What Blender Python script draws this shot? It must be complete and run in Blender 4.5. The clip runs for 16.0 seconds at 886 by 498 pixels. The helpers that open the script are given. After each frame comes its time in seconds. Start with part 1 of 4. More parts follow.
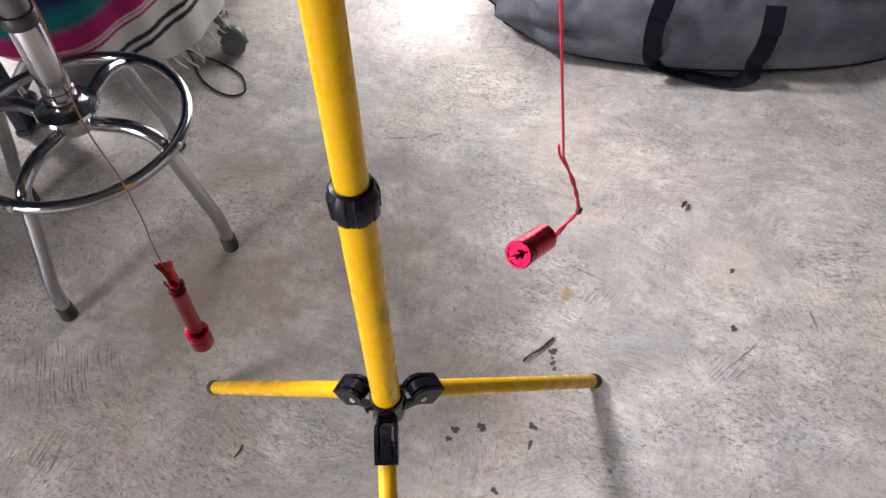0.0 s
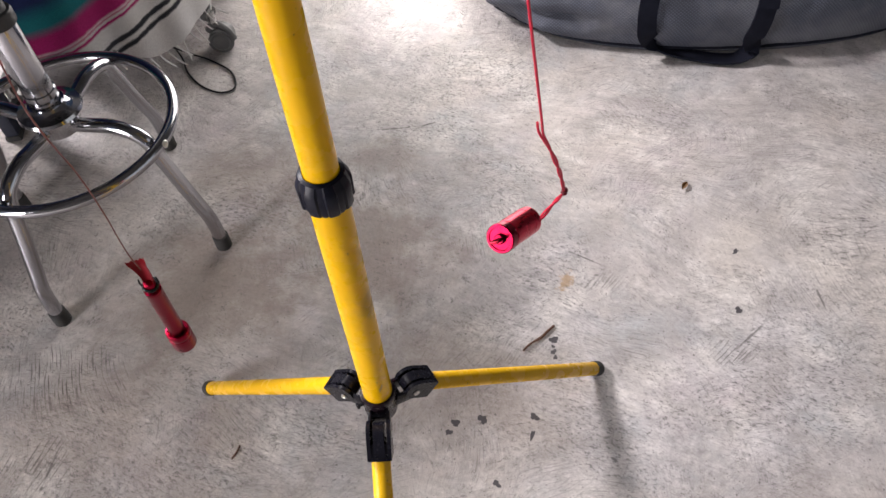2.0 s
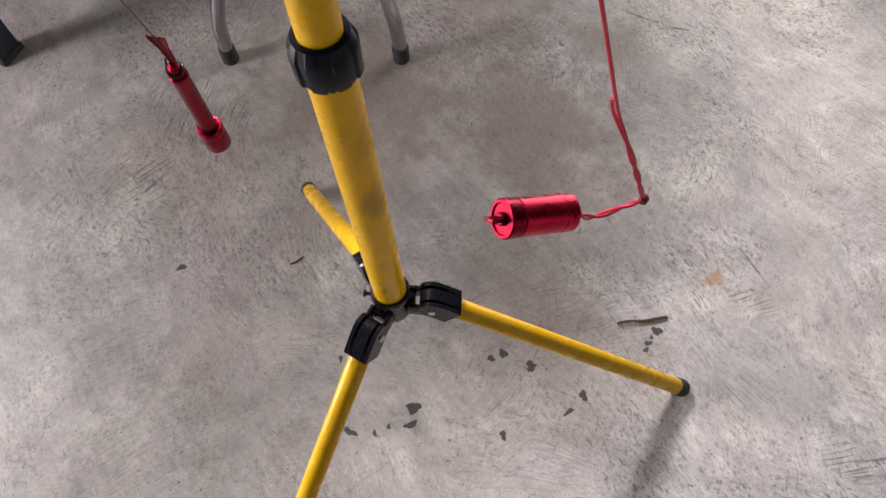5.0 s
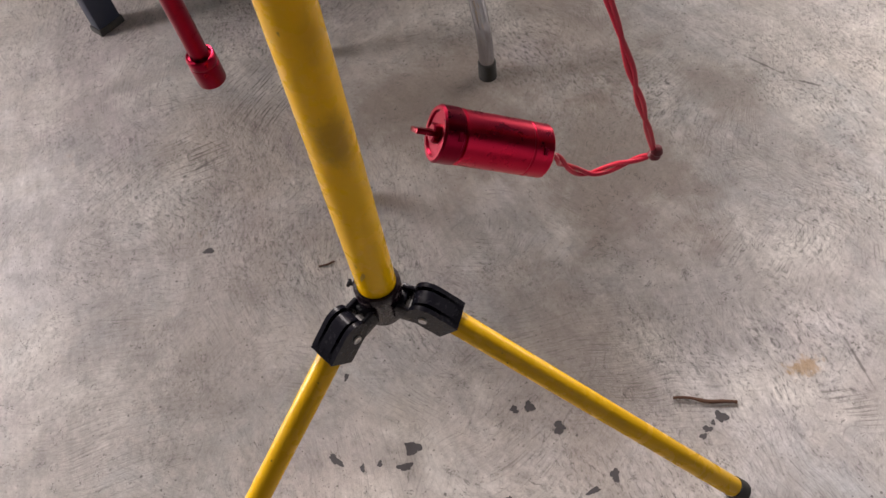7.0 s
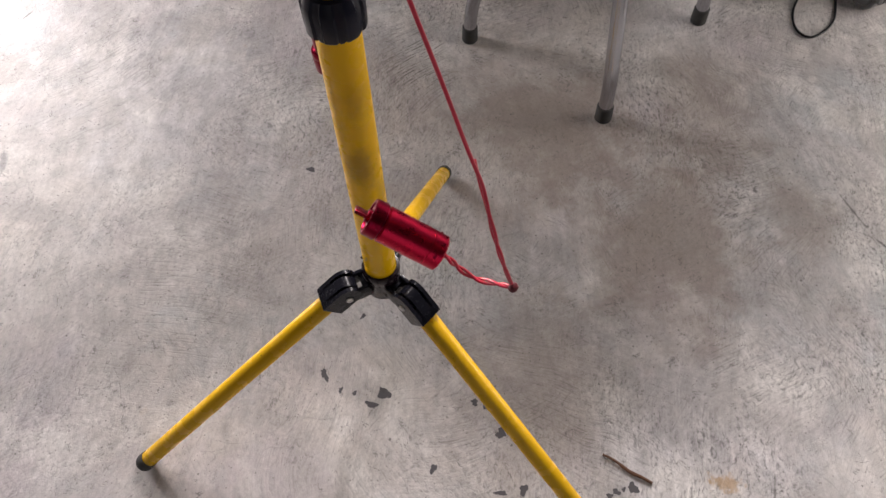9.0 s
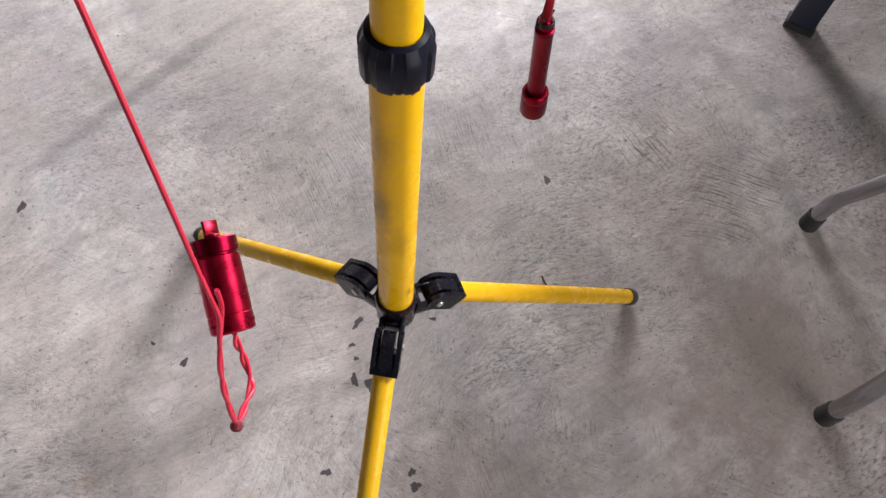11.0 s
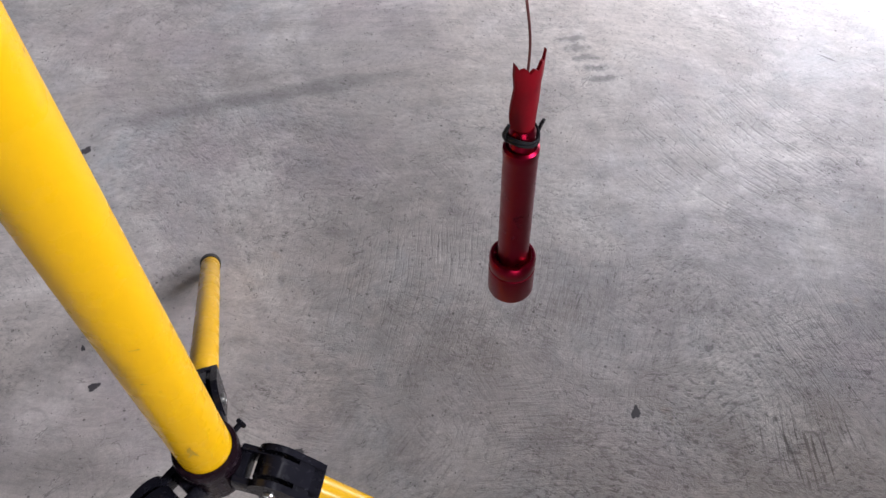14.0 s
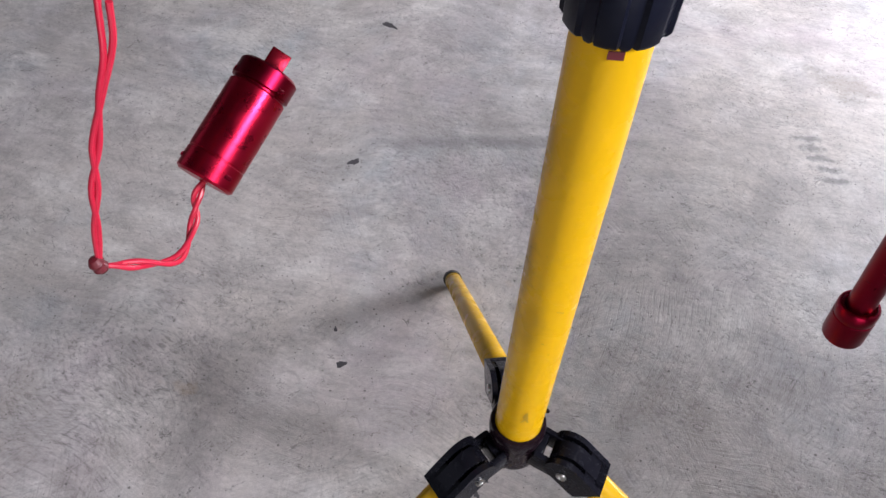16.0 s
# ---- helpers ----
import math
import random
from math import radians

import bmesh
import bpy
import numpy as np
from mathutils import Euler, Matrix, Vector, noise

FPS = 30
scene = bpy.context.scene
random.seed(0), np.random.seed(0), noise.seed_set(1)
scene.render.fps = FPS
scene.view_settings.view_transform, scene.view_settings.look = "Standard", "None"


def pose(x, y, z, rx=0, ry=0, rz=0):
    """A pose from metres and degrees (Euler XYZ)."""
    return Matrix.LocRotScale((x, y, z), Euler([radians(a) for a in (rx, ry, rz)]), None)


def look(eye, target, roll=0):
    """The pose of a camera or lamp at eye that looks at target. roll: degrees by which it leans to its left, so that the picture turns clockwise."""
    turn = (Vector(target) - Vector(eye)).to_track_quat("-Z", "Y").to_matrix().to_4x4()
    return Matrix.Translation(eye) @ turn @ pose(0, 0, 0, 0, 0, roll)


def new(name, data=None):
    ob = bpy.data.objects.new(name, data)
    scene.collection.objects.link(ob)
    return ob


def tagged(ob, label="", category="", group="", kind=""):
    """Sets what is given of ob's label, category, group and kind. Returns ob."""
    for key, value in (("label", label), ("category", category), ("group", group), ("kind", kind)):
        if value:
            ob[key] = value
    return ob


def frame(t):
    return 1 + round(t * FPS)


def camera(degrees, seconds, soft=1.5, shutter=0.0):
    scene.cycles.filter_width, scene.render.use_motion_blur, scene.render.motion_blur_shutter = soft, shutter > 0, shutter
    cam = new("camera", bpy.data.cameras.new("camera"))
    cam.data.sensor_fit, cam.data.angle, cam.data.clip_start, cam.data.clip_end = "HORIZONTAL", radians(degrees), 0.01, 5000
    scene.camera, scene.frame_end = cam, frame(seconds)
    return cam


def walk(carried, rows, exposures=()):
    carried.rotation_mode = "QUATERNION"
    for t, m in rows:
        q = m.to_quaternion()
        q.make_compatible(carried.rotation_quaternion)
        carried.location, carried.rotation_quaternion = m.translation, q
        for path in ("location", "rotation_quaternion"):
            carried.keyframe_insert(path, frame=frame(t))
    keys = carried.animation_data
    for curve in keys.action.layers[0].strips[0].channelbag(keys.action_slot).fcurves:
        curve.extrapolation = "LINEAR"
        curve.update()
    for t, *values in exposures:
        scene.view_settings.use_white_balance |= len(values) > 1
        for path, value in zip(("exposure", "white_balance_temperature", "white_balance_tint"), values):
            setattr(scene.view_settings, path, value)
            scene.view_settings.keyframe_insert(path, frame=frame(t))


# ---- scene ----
cam = camera(60.8, 16.0)
# the clip's own exposure and white balance: seconds, stops, kelvin, tint
EXPOSURES = [(0, -0.26, 6450, 10), (2.2, -0.24, 6450, 10), (4.5, -0.40, 6500, 10), (7, -0.47, 6850, 12), (8.5, -0.50, 6700, 10), (11, -0.34, 6350, 10), (12.5, -0.58, 6200, 9), (14, -0.96, 6000, 10), (15, -0.94, 6000, 10), (16, -0.76, 5950, 9)]
PATH = [
    (0, (0.089, -0.39, 1.079), (0.025, 0.837, -0.5), -1.5),
    (0.5, (0.094, -0.387, 1.079), (0.027, 0.863, -0.481), -1.2),
    (1, (0.095, -0.391, 1.07), (0.021, 0.872, -0.479), -1.5),
    (1.5, (0.105, -0.386, 1.066), (0.021, 0.858, -0.498), -2.9),
    (2, (0.113, -0.379, 1.055), (0.022, 0.834, -0.532), -4.6),
    (2.5, (0.109, -0.362, 1.048), (0.078, 0.79, -0.586), -5.6),
    (3, (0.072, -0.359, 1.039), (0.171, 0.733, -0.634), -1.6),
    (3.5, (0.101, -0.329, 1.022), (0.172, 0.733, -0.671), 1.2),
    (4, (0.168, -0.238, 1.006), (-0.049, 0.725, -0.734), -0.6),
    (4.5, (0.19, -0.219, 0.962), (-0.25, 0.595, -0.811), -3.2),
    (4.7, (0.211, -0.212, 0.98), (-0.288, 0.534, -0.807), -4.9),
    (6.8, (0.299, -0.151, 0.821), (-0.62, 0.508, -0.829), -9.0),
    (7, (0.305, -0.142, 0.82), (-0.623, 0.504, -0.83), -9.7),
    (7.5, (0.339, -0.141, 0.866), (-0.599, 0.506, -0.778), -9.3),
    (8, (0.421, -0.115, 0.949), (-0.569, 0.435, -0.7), -9.5),
    (8.5, (0.437, -0.072, 0.99), (-0.575, 0.347, -0.684), -6.5),
    (8.7, (0.42, -0.064, 0.984), (-0.576, 0.311, -0.709), -4.0),
    (10.8, (0.247, 0.189, 0.956), (-0.559, -0.28, -0.813), 5.0),
    (11, (0.206, 0.184, 0.953), (-0.544, -0.32, -0.831), 7.2),
    (11.5, (0.164, 0.213, 0.941), (-0.303, -0.496, -0.87), 2.2),
    (11.8, (0.139, 0.255, 0.941), (-0.151, -0.519, -0.88), -1.1),
    (12, (0.112, 0.258, 0.936), (-0.109, -0.525, -0.89), -3.0),
    (12.5, (0.059, 0.224, 0.929), (-0.195, -0.536, -0.903), -0.1),
    (13, (-0.029, 0.207, 0.902), (-0.343, -0.64, -0.883), 2.7),
    (13.5, (-0.098, 0.207, 0.811), (-0.429, -0.798, -0.887), 2.4),
    (14, (-0.074, 0.188, 0.747), (-0.463, -0.884, -0.896), 3.8),
    (14.5, (-0.058, 0.213, 0.728), (-0.473, -0.882, -0.894), 5.3),
    (15, (-0.039, 0.227, 0.719), (-0.423, -0.889, -0.896), 6.4),
    (15.5, (0.026, 0.237, 0.748), (-0.249, -0.928, -0.855), 5.9),
    (15.9, (0.066, 0.237, 0.779), (-0.059, -1.008, -0.782), 3.4),
    (16, (0.077, 0.235, 0.782), (-0.023, -1.027, -0.766), 3.0),
]
walk(cam, [(t, look(eye, target, roll)) for t, eye, target, roll in PATH], EXPOSURES)

# ---- world, light, exposure ----
world = bpy.data.worlds.new("world")
scene.world = world
world.use_nodes = True
wn = world.node_tree
sky = wn.nodes.new("ShaderNodeTexSky")
sky.sky_type = "NISHITA"
sky.sun_disc = False
sky.sun_elevation, sky.sun_rotation = radians(49), radians(176)
wn.links.new(sky.outputs[0], wn.nodes["Background"].inputs[0])
wn.nodes["Background"].inputs[1].default_value = 0.05

sun = new("sun", bpy.data.lights.new("sun", "SUN"))
sun.data.energy, sun.data.angle, sun.data.color = 2.0, radians(0.5), (1.0, 0.95, 0.88)
sun.matrix_world = look((0.5, -7, 8), (0, 0, 0))


def bay_light(name, eye, target, wide, high, watts, tint):
    """Sky light from an unseen opening assumed in the garage walls."""
    lamp = new(name, bpy.data.lights.new(name, "AREA"))
    lamp.data.shape, lamp.data.size, lamp.data.size_y = "RECTANGLE", wide, high
    lamp.data.energy, lamp.data.color = watts, tint
    lamp.matrix_world = look(eye, target)
    return lamp


bay_light("door_light", (0.05, 1.58, 0.46), (0.1, 0.8, 0.0), 0.9, 0.8, 16.5, (1.0, 0.93, 0.885))
bay_light("window_light", (-1.62, 1.08, 1.86), (0.0, 0.0, 0.0), 0.40, 0.40, 128, (1.0, 0.93, 0.94))
bay_light("high_window_light", (-1.62, -0.05, 2.30), (-0.1, 0.3, 0.0), 0.42, 0.4, 8, (1.0, 0.94, 0.96))
bay_light("side_door_light", (-1.62, -1.10, 0.56), (-0.66, -1.36, 0.1), 0.95, 1.0, 85, (1.0, 0.935, 0.945))
# Added fill from the east for tube and hanging pieces; no source known.
bay_light("east_fill_light", (3.12, -0.5, 1.05), (0.0, 0.0, 0.6), 2.5, 1.9, 9, (1.0, 0.95, 0.92))


# ---- helpers for meshes ----
def finish(bm, sharp=35):
    """Smooth faces, with edges sharper than that many degrees kept hard."""
    bmesh.ops.recalc_face_normals(bm, faces=bm.faces)
    for f in bm.faces:
        f.smooth = True
    for e in bm.edges:
        if len(e.link_faces) == 2 and e.calc_face_angle(0) > radians(sharp):
            e.smooth = False
    return bm


def mesh_from(name, bm, material, sharp=35):
    finish(bm, sharp)
    me = bpy.data.meshes.new(name)
    bm.to_mesh(me)
    bm.free()
    me.materials.append(material)
    return me


def part(name, bm, material, parent, label="", sharp=35):
    ob = new(name, mesh_from(name, bm, material, sharp))
    ob.parent = parent
    if label:
        tagged(ob, label)
    return ob


def thing(name, label, category, group="", kind="", at=(0, 0, 0)):
    ob = new(name)
    ob.empty_display_size = 0.05
    ob.location = at
    return tagged(ob, label, category, group, kind)


def single(name, bm, material, label, category, group="", kind="", sharp=35):
    return tagged(new(name, mesh_from(name, bm, material, sharp)), label, category, group, kind)


def axes(direction, up=(0, 0, 1)):
    """A turn whose z is the direction and whose x lies as near as can be to up."""
    z = Vector(direction).normalized()
    u = Vector(up)
    if abs(z.dot(u.normalized())) > 0.99:
        u = Vector((1, 0, 0))
    x = (u - z * u.dot(z)).normalized()
    return Matrix((x, z.cross(x), z)).transposed().to_4x4()


def lathe(profile, m=None, n=40, bm=None, cap=True):
    """Turns a profile of (radius, height) round z, then lays it at m."""
    bm = bm or bmesh.new()
    m = m or Matrix()
    rings = []
    for r, z in profile:
        rings.append([bm.verts.new(m @ Vector((r * math.cos(a), r * math.sin(a), z))) for a in (2 * math.pi * i / n for i in range(n))])
    for a, b in zip(rings, rings[1:]):
        for i in range(n):
            bm.faces.new((a[i], a[(i + 1) % n], b[(i + 1) % n], b[i]))
    if cap:
        bm.faces.new(rings[0][::-1])
        bm.faces.new(rings[-1])
    return bm


def smooth_path(points, per=8):
    """A Catmull-Rom line through the points."""
    p = [Vector(q) for q in points]
    p = [p[0] * 2 - p[1]] + p + [p[-1] * 2 - p[-2]]
    out = []
    for i in range(1, len(p) - 2):
        for k in range(per):
            t = k / per
            a, b, c, d = p[i - 1:i + 3]
            out.append(0.5 * (2 * b + (c - a) * t + (2 * a - 5 * b + 4 * c - d) * t * t + (3 * b - a - 3 * c + d) * t ** 3))
    return out + [p[-2]]


def sweep(path, radius, n=12, bm=None, closed=False, flat=1.0, up=(0, 0, 1)):
    """A tube along a path; radius is a number or one for each point. flat presses the section across the up axis."""
    bm = bm or bmesh.new()
    path = [Vector(q) for q in path]
    rings, x = [], None
    for i, q in enumerate(path):
        if closed:
            tangent = path[(i + 1) % len(path)] - path[i - 1]
        else:
            tangent = path[min(i + 1, len(path) - 1)] - path[max(i - 1, 0)]
        tangent.normalize()
        if x is None:
            x = axes(tangent, up).to_3x3().col[0]
        x = (x - tangent * x.dot(tangent)).normalized()
        y = tangent.cross(x)
        r = radius[i] if isinstance(radius, (list, tuple)) else radius
        rings.append([bm.verts.new(q + x * (r * flat * math.cos(a)) + y * (r * math.sin(a))) for a in (2 * math.pi * k / n for k in range(n))])
    pairs = list(zip(rings, rings[1:])) + ([(rings[-1], rings[0])] if closed else [])
    for a, b in pairs:
        for i in range(n):
            bm.faces.new((a[i], a[(i + 1) % n], b[(i + 1) % n], b[i]))
    if not closed:
        bm.faces.new(rings[0][::-1])
        bm.faces.new(rings[-1])
    return bm


def box(size, m=None, bevel=0.0, bm=None, segments=2):
    bm = bm or bmesh.new()
    made = bmesh.ops.create_cube(bm, size=1.0, matrix=(m or Matrix()) @ Matrix.Diagonal((*size, 1)))
    if bevel:
        edges = {e for v in made["verts"] for e in v.link_edges}
        bmesh.ops.bevel(bm, geom=list(edges), offset=bevel, segments=segments, affect="EDGES", profile=0.5)
    return bm


def plate(outline, thick, m=None, bm=None):
    """An outline in x and y, given thickness along z about the middle, laid at m."""
    bm = bm or bmesh.new()
    m = m or Matrix()
    low = [bm.verts.new(m @ Vector((x, y, -thick / 2))) for x, y in outline]
    high = [bm.verts.new(m @ Vector((x, y, thick / 2))) for x, y in outline]
    bm.faces.new(low[::-1])
    bm.faces.new(high)
    for i in range(len(outline)):
        k = (i + 1) % len(outline)
        bm.faces.new((low[i], low[k], high[k], high[i]))
    return bm


# ---- materials ----
class Nodes:
    """Short names for building a node material."""

    def __init__(self, name):
        self.material = bpy.data.materials.new(name)
        self.material.use_nodes = True
        self.tree = self.material.node_tree
        self.bsdf = self.tree.nodes["Principled BSDF"]
        self.coords = self.tree.nodes.new("ShaderNodeTexCoord").outputs["Object"]

    def link(self, a, b):
        self.tree.links.new(a, b)

    def set(self, **values):
        for key, value in values.items():
            socket = self.bsdf.inputs[key.replace("_", " ").title().replace("Ior", "IOR")]
            if hasattr(value, "is_output"):
                self.link(value, socket)
            else:
                socket.default_value = value
        return self

    def mapped(self, scale=(1, 1, 1), turn=(0, 0, 0), shift=(0, 0, 0), source=None):
        if any(turn):
            first = self.tree.nodes.new("ShaderNodeMapping")
            first.inputs["Rotation"].default_value = [radians(a) for a in turn]
            self.link(source or self.coords, first.inputs["Vector"])
            source = first.outputs[0]
        node = self.tree.nodes.new("ShaderNodeMapping")
        node.inputs["Scale"].default_value = scale
        node.inputs["Location"].default_value = shift
        self.link(source or self.coords, node.inputs["Vector"])
        return node.outputs[0]

    def noise(self, scale, detail=4.0, rough=0.55, vector=None, warp=0.0):
        node = self.tree.nodes.new("ShaderNodeTexNoise")
        node.inputs["Scale"].default_value = scale
        node.inputs["Detail"].default_value = detail
        node.inputs["Roughness"].default_value = rough
        node.inputs["Distortion"].default_value = warp
        self.link(vector or self.coords, node.inputs["Vector"])
        return node.outputs["Fac"]

    def warped(self, scale, amount, source=None):
        """The coordinates, pushed about by a slow noise."""
        node = self.tree.nodes.new("ShaderNodeTexNoise")
        node.inputs["Scale"].default_value = scale
        node.inputs["Detail"].default_value = 2.0
        self.link(source or self.coords, node.inputs["Vector"])
        push = self.tree.nodes.new("ShaderNodeVectorMath")
        push.operation = "MULTIPLY_ADD"
        self.link(node.outputs["Color"], push.inputs[0])
        push.inputs[1].default_value = (amount, amount, 0)
        self.link(source or self.coords, push.inputs[2])
        return push.outputs[0]

    def cells(self, scale, vector=None, feature="F1", output="Distance"):
        node = self.tree.nodes.new("ShaderNodeTexVoronoi")
        node.feature = feature
        node.inputs["Scale"].default_value = scale
        self.link(vector or self.coords, node.inputs["Vector"])
        return node.outputs[output]

    def ramp(self, fac, *stops, ease="LINEAR"):
        node = self.tree.nodes.new("ShaderNodeValToRGB")
        node.color_ramp.interpolation = ease
        while len(node.color_ramp.elements) < len(stops):
            node.color_ramp.elements.new(0.5)
        for element, (place, colour) in zip(node.color_ramp.elements, stops):
            element.position = place
            element.color = (*colour, 1) if isinstance(colour, tuple) else (colour, colour, colour, 1)
        self.link(fac, node.inputs[0])
        return node.outputs["Color"]

    def math(self, kind, a, b=0.0, clamp=False):
        node = self.tree.nodes.new("ShaderNodeMath")
        node.operation, node.use_clamp = kind, clamp
        for socket, value in zip(node.inputs, (a, b)):
            if hasattr(value, "is_output"):
                self.link(value, socket)
            else:
                socket.default_value = value
        return node.outputs[0]

    def mix(self, fac, a, b, kind="MIX"):
        node = self.tree.nodes.new("ShaderNodeMix")
        node.data_type, node.blend_type = "RGBA", kind
        for socket, value in ((node.inputs[0], fac), (node.inputs[6], a), (node.inputs[7], b)):
            if hasattr(value, "is_output"):
                self.link(value, socket)
            else:
                socket.default_value = (*value, 1) if isinstance(value, tuple) else value
        return node.outputs[2]

    def spot(self, x, y, half_x, half_y, turn=0, ragged=0.5, size=25):
        """1 inside an uneven patch of the floor, fading to 0 at its edge."""
        node = self.tree.nodes.new("ShaderNodeVectorMath")
        node.operation = "LENGTH"
        moved = self.mapped(shift=(-x, -y, 0))
        self.link(self.mapped((1 / half_x, 1 / half_y, 0), (0, 0, turn), source=moved), node.inputs[0])
        edge = self.math("MULTIPLY", self.math("SUBTRACT", self.noise(size, 4, 0.65), 0.5), 3 * ragged)
        return self.ramp(self.math("ADD", node.outputs["Value"], edge), (0.25, 1.0), (1.0, 0.0), ease="EASE")

    def bump(self, height, strength=0.3, distance=0.001, after=None):
        node = self.tree.nodes.new("ShaderNodeBump")
        node.inputs["Strength"].default_value = strength
        node.inputs["Distance"].default_value = distance
        self.link(height, node.inputs["Height"])
        if after:
            self.link(after, node.inputs["Normal"])
        self.link(node.outputs[0], self.bsdf.inputs["Normal"])
        return node.outputs[0]

    def split(self):
        node = self.tree.nodes.new("ShaderNodeSeparateXYZ")
        self.link(self.coords, node.inputs[0])
        return node.outputs


def concrete():
    n = Nodes("trowelled_concrete")
    sway = n.warped(1.7, 0.22)
    curly = n.warped(6.0, 0.05, sway)
    broad = n.noise(1.1, 5, 0.6)
    middle = n.noise(6.0, 9, 0.7, n.mapped(shift=(3, 1, 0), source=sway))
    blotch = n.noise(17.0, 7, 0.72, n.mapped(shift=(7, 2, 0), source=sway))
    brushed = n.noise(1.0, 6, 0.7, n.mapped((14, 60, 1), (0, 0, 20), source=sway))
    fine = n.noise(150.0, 5, 0.75)
    grit = n.noise(640.0, 2, 0.7)
    tone = n.ramp(middle, (0.32, (0.30, 0.294, 0.297)), (0.5, (0.46, 0.452, 0.455)), (0.66, (0.60, 0.594, 0.592)))
    tone = n.mix(n.ramp(broad, (0.42, 0.0), (0.62, 0.7)), tone, (0.49, 0.455, 0.415))
    tone = n.mix(n.ramp(blotch, (0.5, 0.0), (0.7, 0.75)), tone, (0.26, 0.25, 0.248))
    tone = n.mix(n.ramp(n.noise(3.4, 6, 0.7, n.mapped(shift=(11, 5, 0))), (0.54, 0.0), (0.7, 0.5)), tone, (0.66, 0.655, 0.655))
    # cool, violet and cream clouds left by the trowel
    for size, where, tint, most in ((2.6, 51, (0.40, 0.43, 0.445), 0.75), (3.3, 63, (0.44, 0.40, 0.41), 0.7), (2.2, 77, (0.58, 0.55, 0.505), 0.75), (8.0, 85, (0.68, 0.67, 0.64), 0.7), (10.0, 93, (0.35, 0.335, 0.32), 0.65), (5.0, 99, (0.37, 0.355, 0.335), 0.55)):
        cloud = n.noise(size, 7, 0.68, n.mapped(shift=(where, where, 0), source=sway))
        tone = n.mix(n.ramp(cloud, (0.5, 0.0), (0.64, most)), tone, tint)
    tone = n.mix(0.5, tone, n.ramp(brushed, (0.3, 0.68), (0.7, 1.25)), "MULTIPLY")
    coarse = n.ramp(n.math("ADD", n.split()[1], n.math("MULTIPLY", n.noise(2.0, 3, 0.6, n.mapped(shift=(6, 1, 0))), 0.5)), (-0.05, 0.5), (0.35, 1.0))
    # trowel streaks with dark grooves and pale ridges, each lot in its own direction and its own patches
    scratch_height = None
    for turn, where, amount, size in ((30, 0, 0.75, 3.2), (-48, 9, 0.75, 4.1), (82, 17, 0.75, 3.6), (-10, 31, 0.7, 4.6), (57, 43, 0.75, 5.2), (12, 57, 0.7, 2.8)):
        streak = n.noise(1.0, 5, 0.68, n.mapped((24, 360, 1), (0, 0, turn), (where, where, 0), curly))
        patch = n.ramp(n.noise(size, 5, 0.7, n.mapped(shift=(where * 2.3, where, 0))), (0.50, 0.0), (0.64, 1.0))
        patch = n.math("MULTIPLY", patch, coarse)
        tone = n.mix(n.math("MULTIPLY", patch, amount), tone, n.ramp(streak, (0.36, 0.42), (0.45, 0.95), (0.53, 1.02), (0.66, 1.2)), "MULTIPLY")
        mark = n.math("MULTIPLY", n.ramp(streak, (0.30, 1.0), (0.60, 0.0)), patch)
        scratch_height = mark if scratch_height is None else n.math("ADD", scratch_height, mark)
    # places scored by something dragged over them
    for x, y, hx, hy, turn, amount in ((-0.555, 0.18, 0.15, 0.08, 109, 0.95), (-0.55, 0.035, 0.09, 0.07, 62, 0.85), (-0.376, -0.207, 0.10, 0.08, 54, 0.14), (-0.63, -0.04, 0.17, 0.12, 86, 0.3), (0.51, 0.21, 0.07, 0.03, 40, 0.7), (0.32, 0.35, 0.06, 0.025, 36, 0.55), (-0.25, -0.25, 0.22, 0.15, 60, 0.15), (0.36, 0.90, 0.05, 0.03, 20, 0.6), (-0.70, -0.35, 0.22, 0.16, 118, 0.35)):
        lines = n.noise(1.0, 2, 0.6, n.mapped((16, 290, 1), (0, 0, -turn), (x, y, 0), sway))
        mark = n.math("MULTIPLY", n.ramp(lines, (0.38, 1.0), (0.47, 0.0)), n.spot(x, y, hx, hy))
        tone = n.mix(n.math("MULTIPLY", mark, amount), tone, (0.13, 0.12, 0.115))
        scratch_height = n.math("ADD", scratch_height, mark)
    # single deep scores
    for x, y, long, turn in ((-0.525, 0.035, 0.045, 84), (0.67, 0.31, 0.035, 97), (-0.91, -0.48, 0.022, 130), (-0.05, 0.735, 0.05, 4), (0.02, 0.745, 0.03, 20), (0.30, 0.40, 0.04, 150), (0.54, 0.24, 0.05, 40)):
        tone = n.mix(n.math("MULTIPLY", n.spot(x, y, long, 0.0026, -turn, 0.5, 90), 0.8), tone, (0.11, 0.105, 0.1))
    # rubbed black bars and a scuff
    for k in range(5):
        tone = n.mix(n.math("MULTIPLY", n.spot(-0.547 - 0.003 * k, -0.618 + 0.023 * k, 0.034, 0.010, 9, 0.7, 70), 0.62), tone, (0.15, 0.15, 0.15))
    tone = n.mix(n.math("MULTIPLY", n.spot(-0.655, -0.75, 0.085, 0.045, 30, 0.8, 30), 0.5), tone, (0.23, 0.20, 0.17))
    # worm-like dark pitting where the cream has worn off
    worn = n.ramp(n.noise(3.6, 5, 0.7, n.mapped(shift=(21, 4, 0))), (0.46, 0.0), (0.60, 1.0))
    speckle = n.noise(165, 4, 0.68, n.mapped((0.7, 1.25, 1), (0, 0, 25), (1, 9, 0), curly), 0.7)
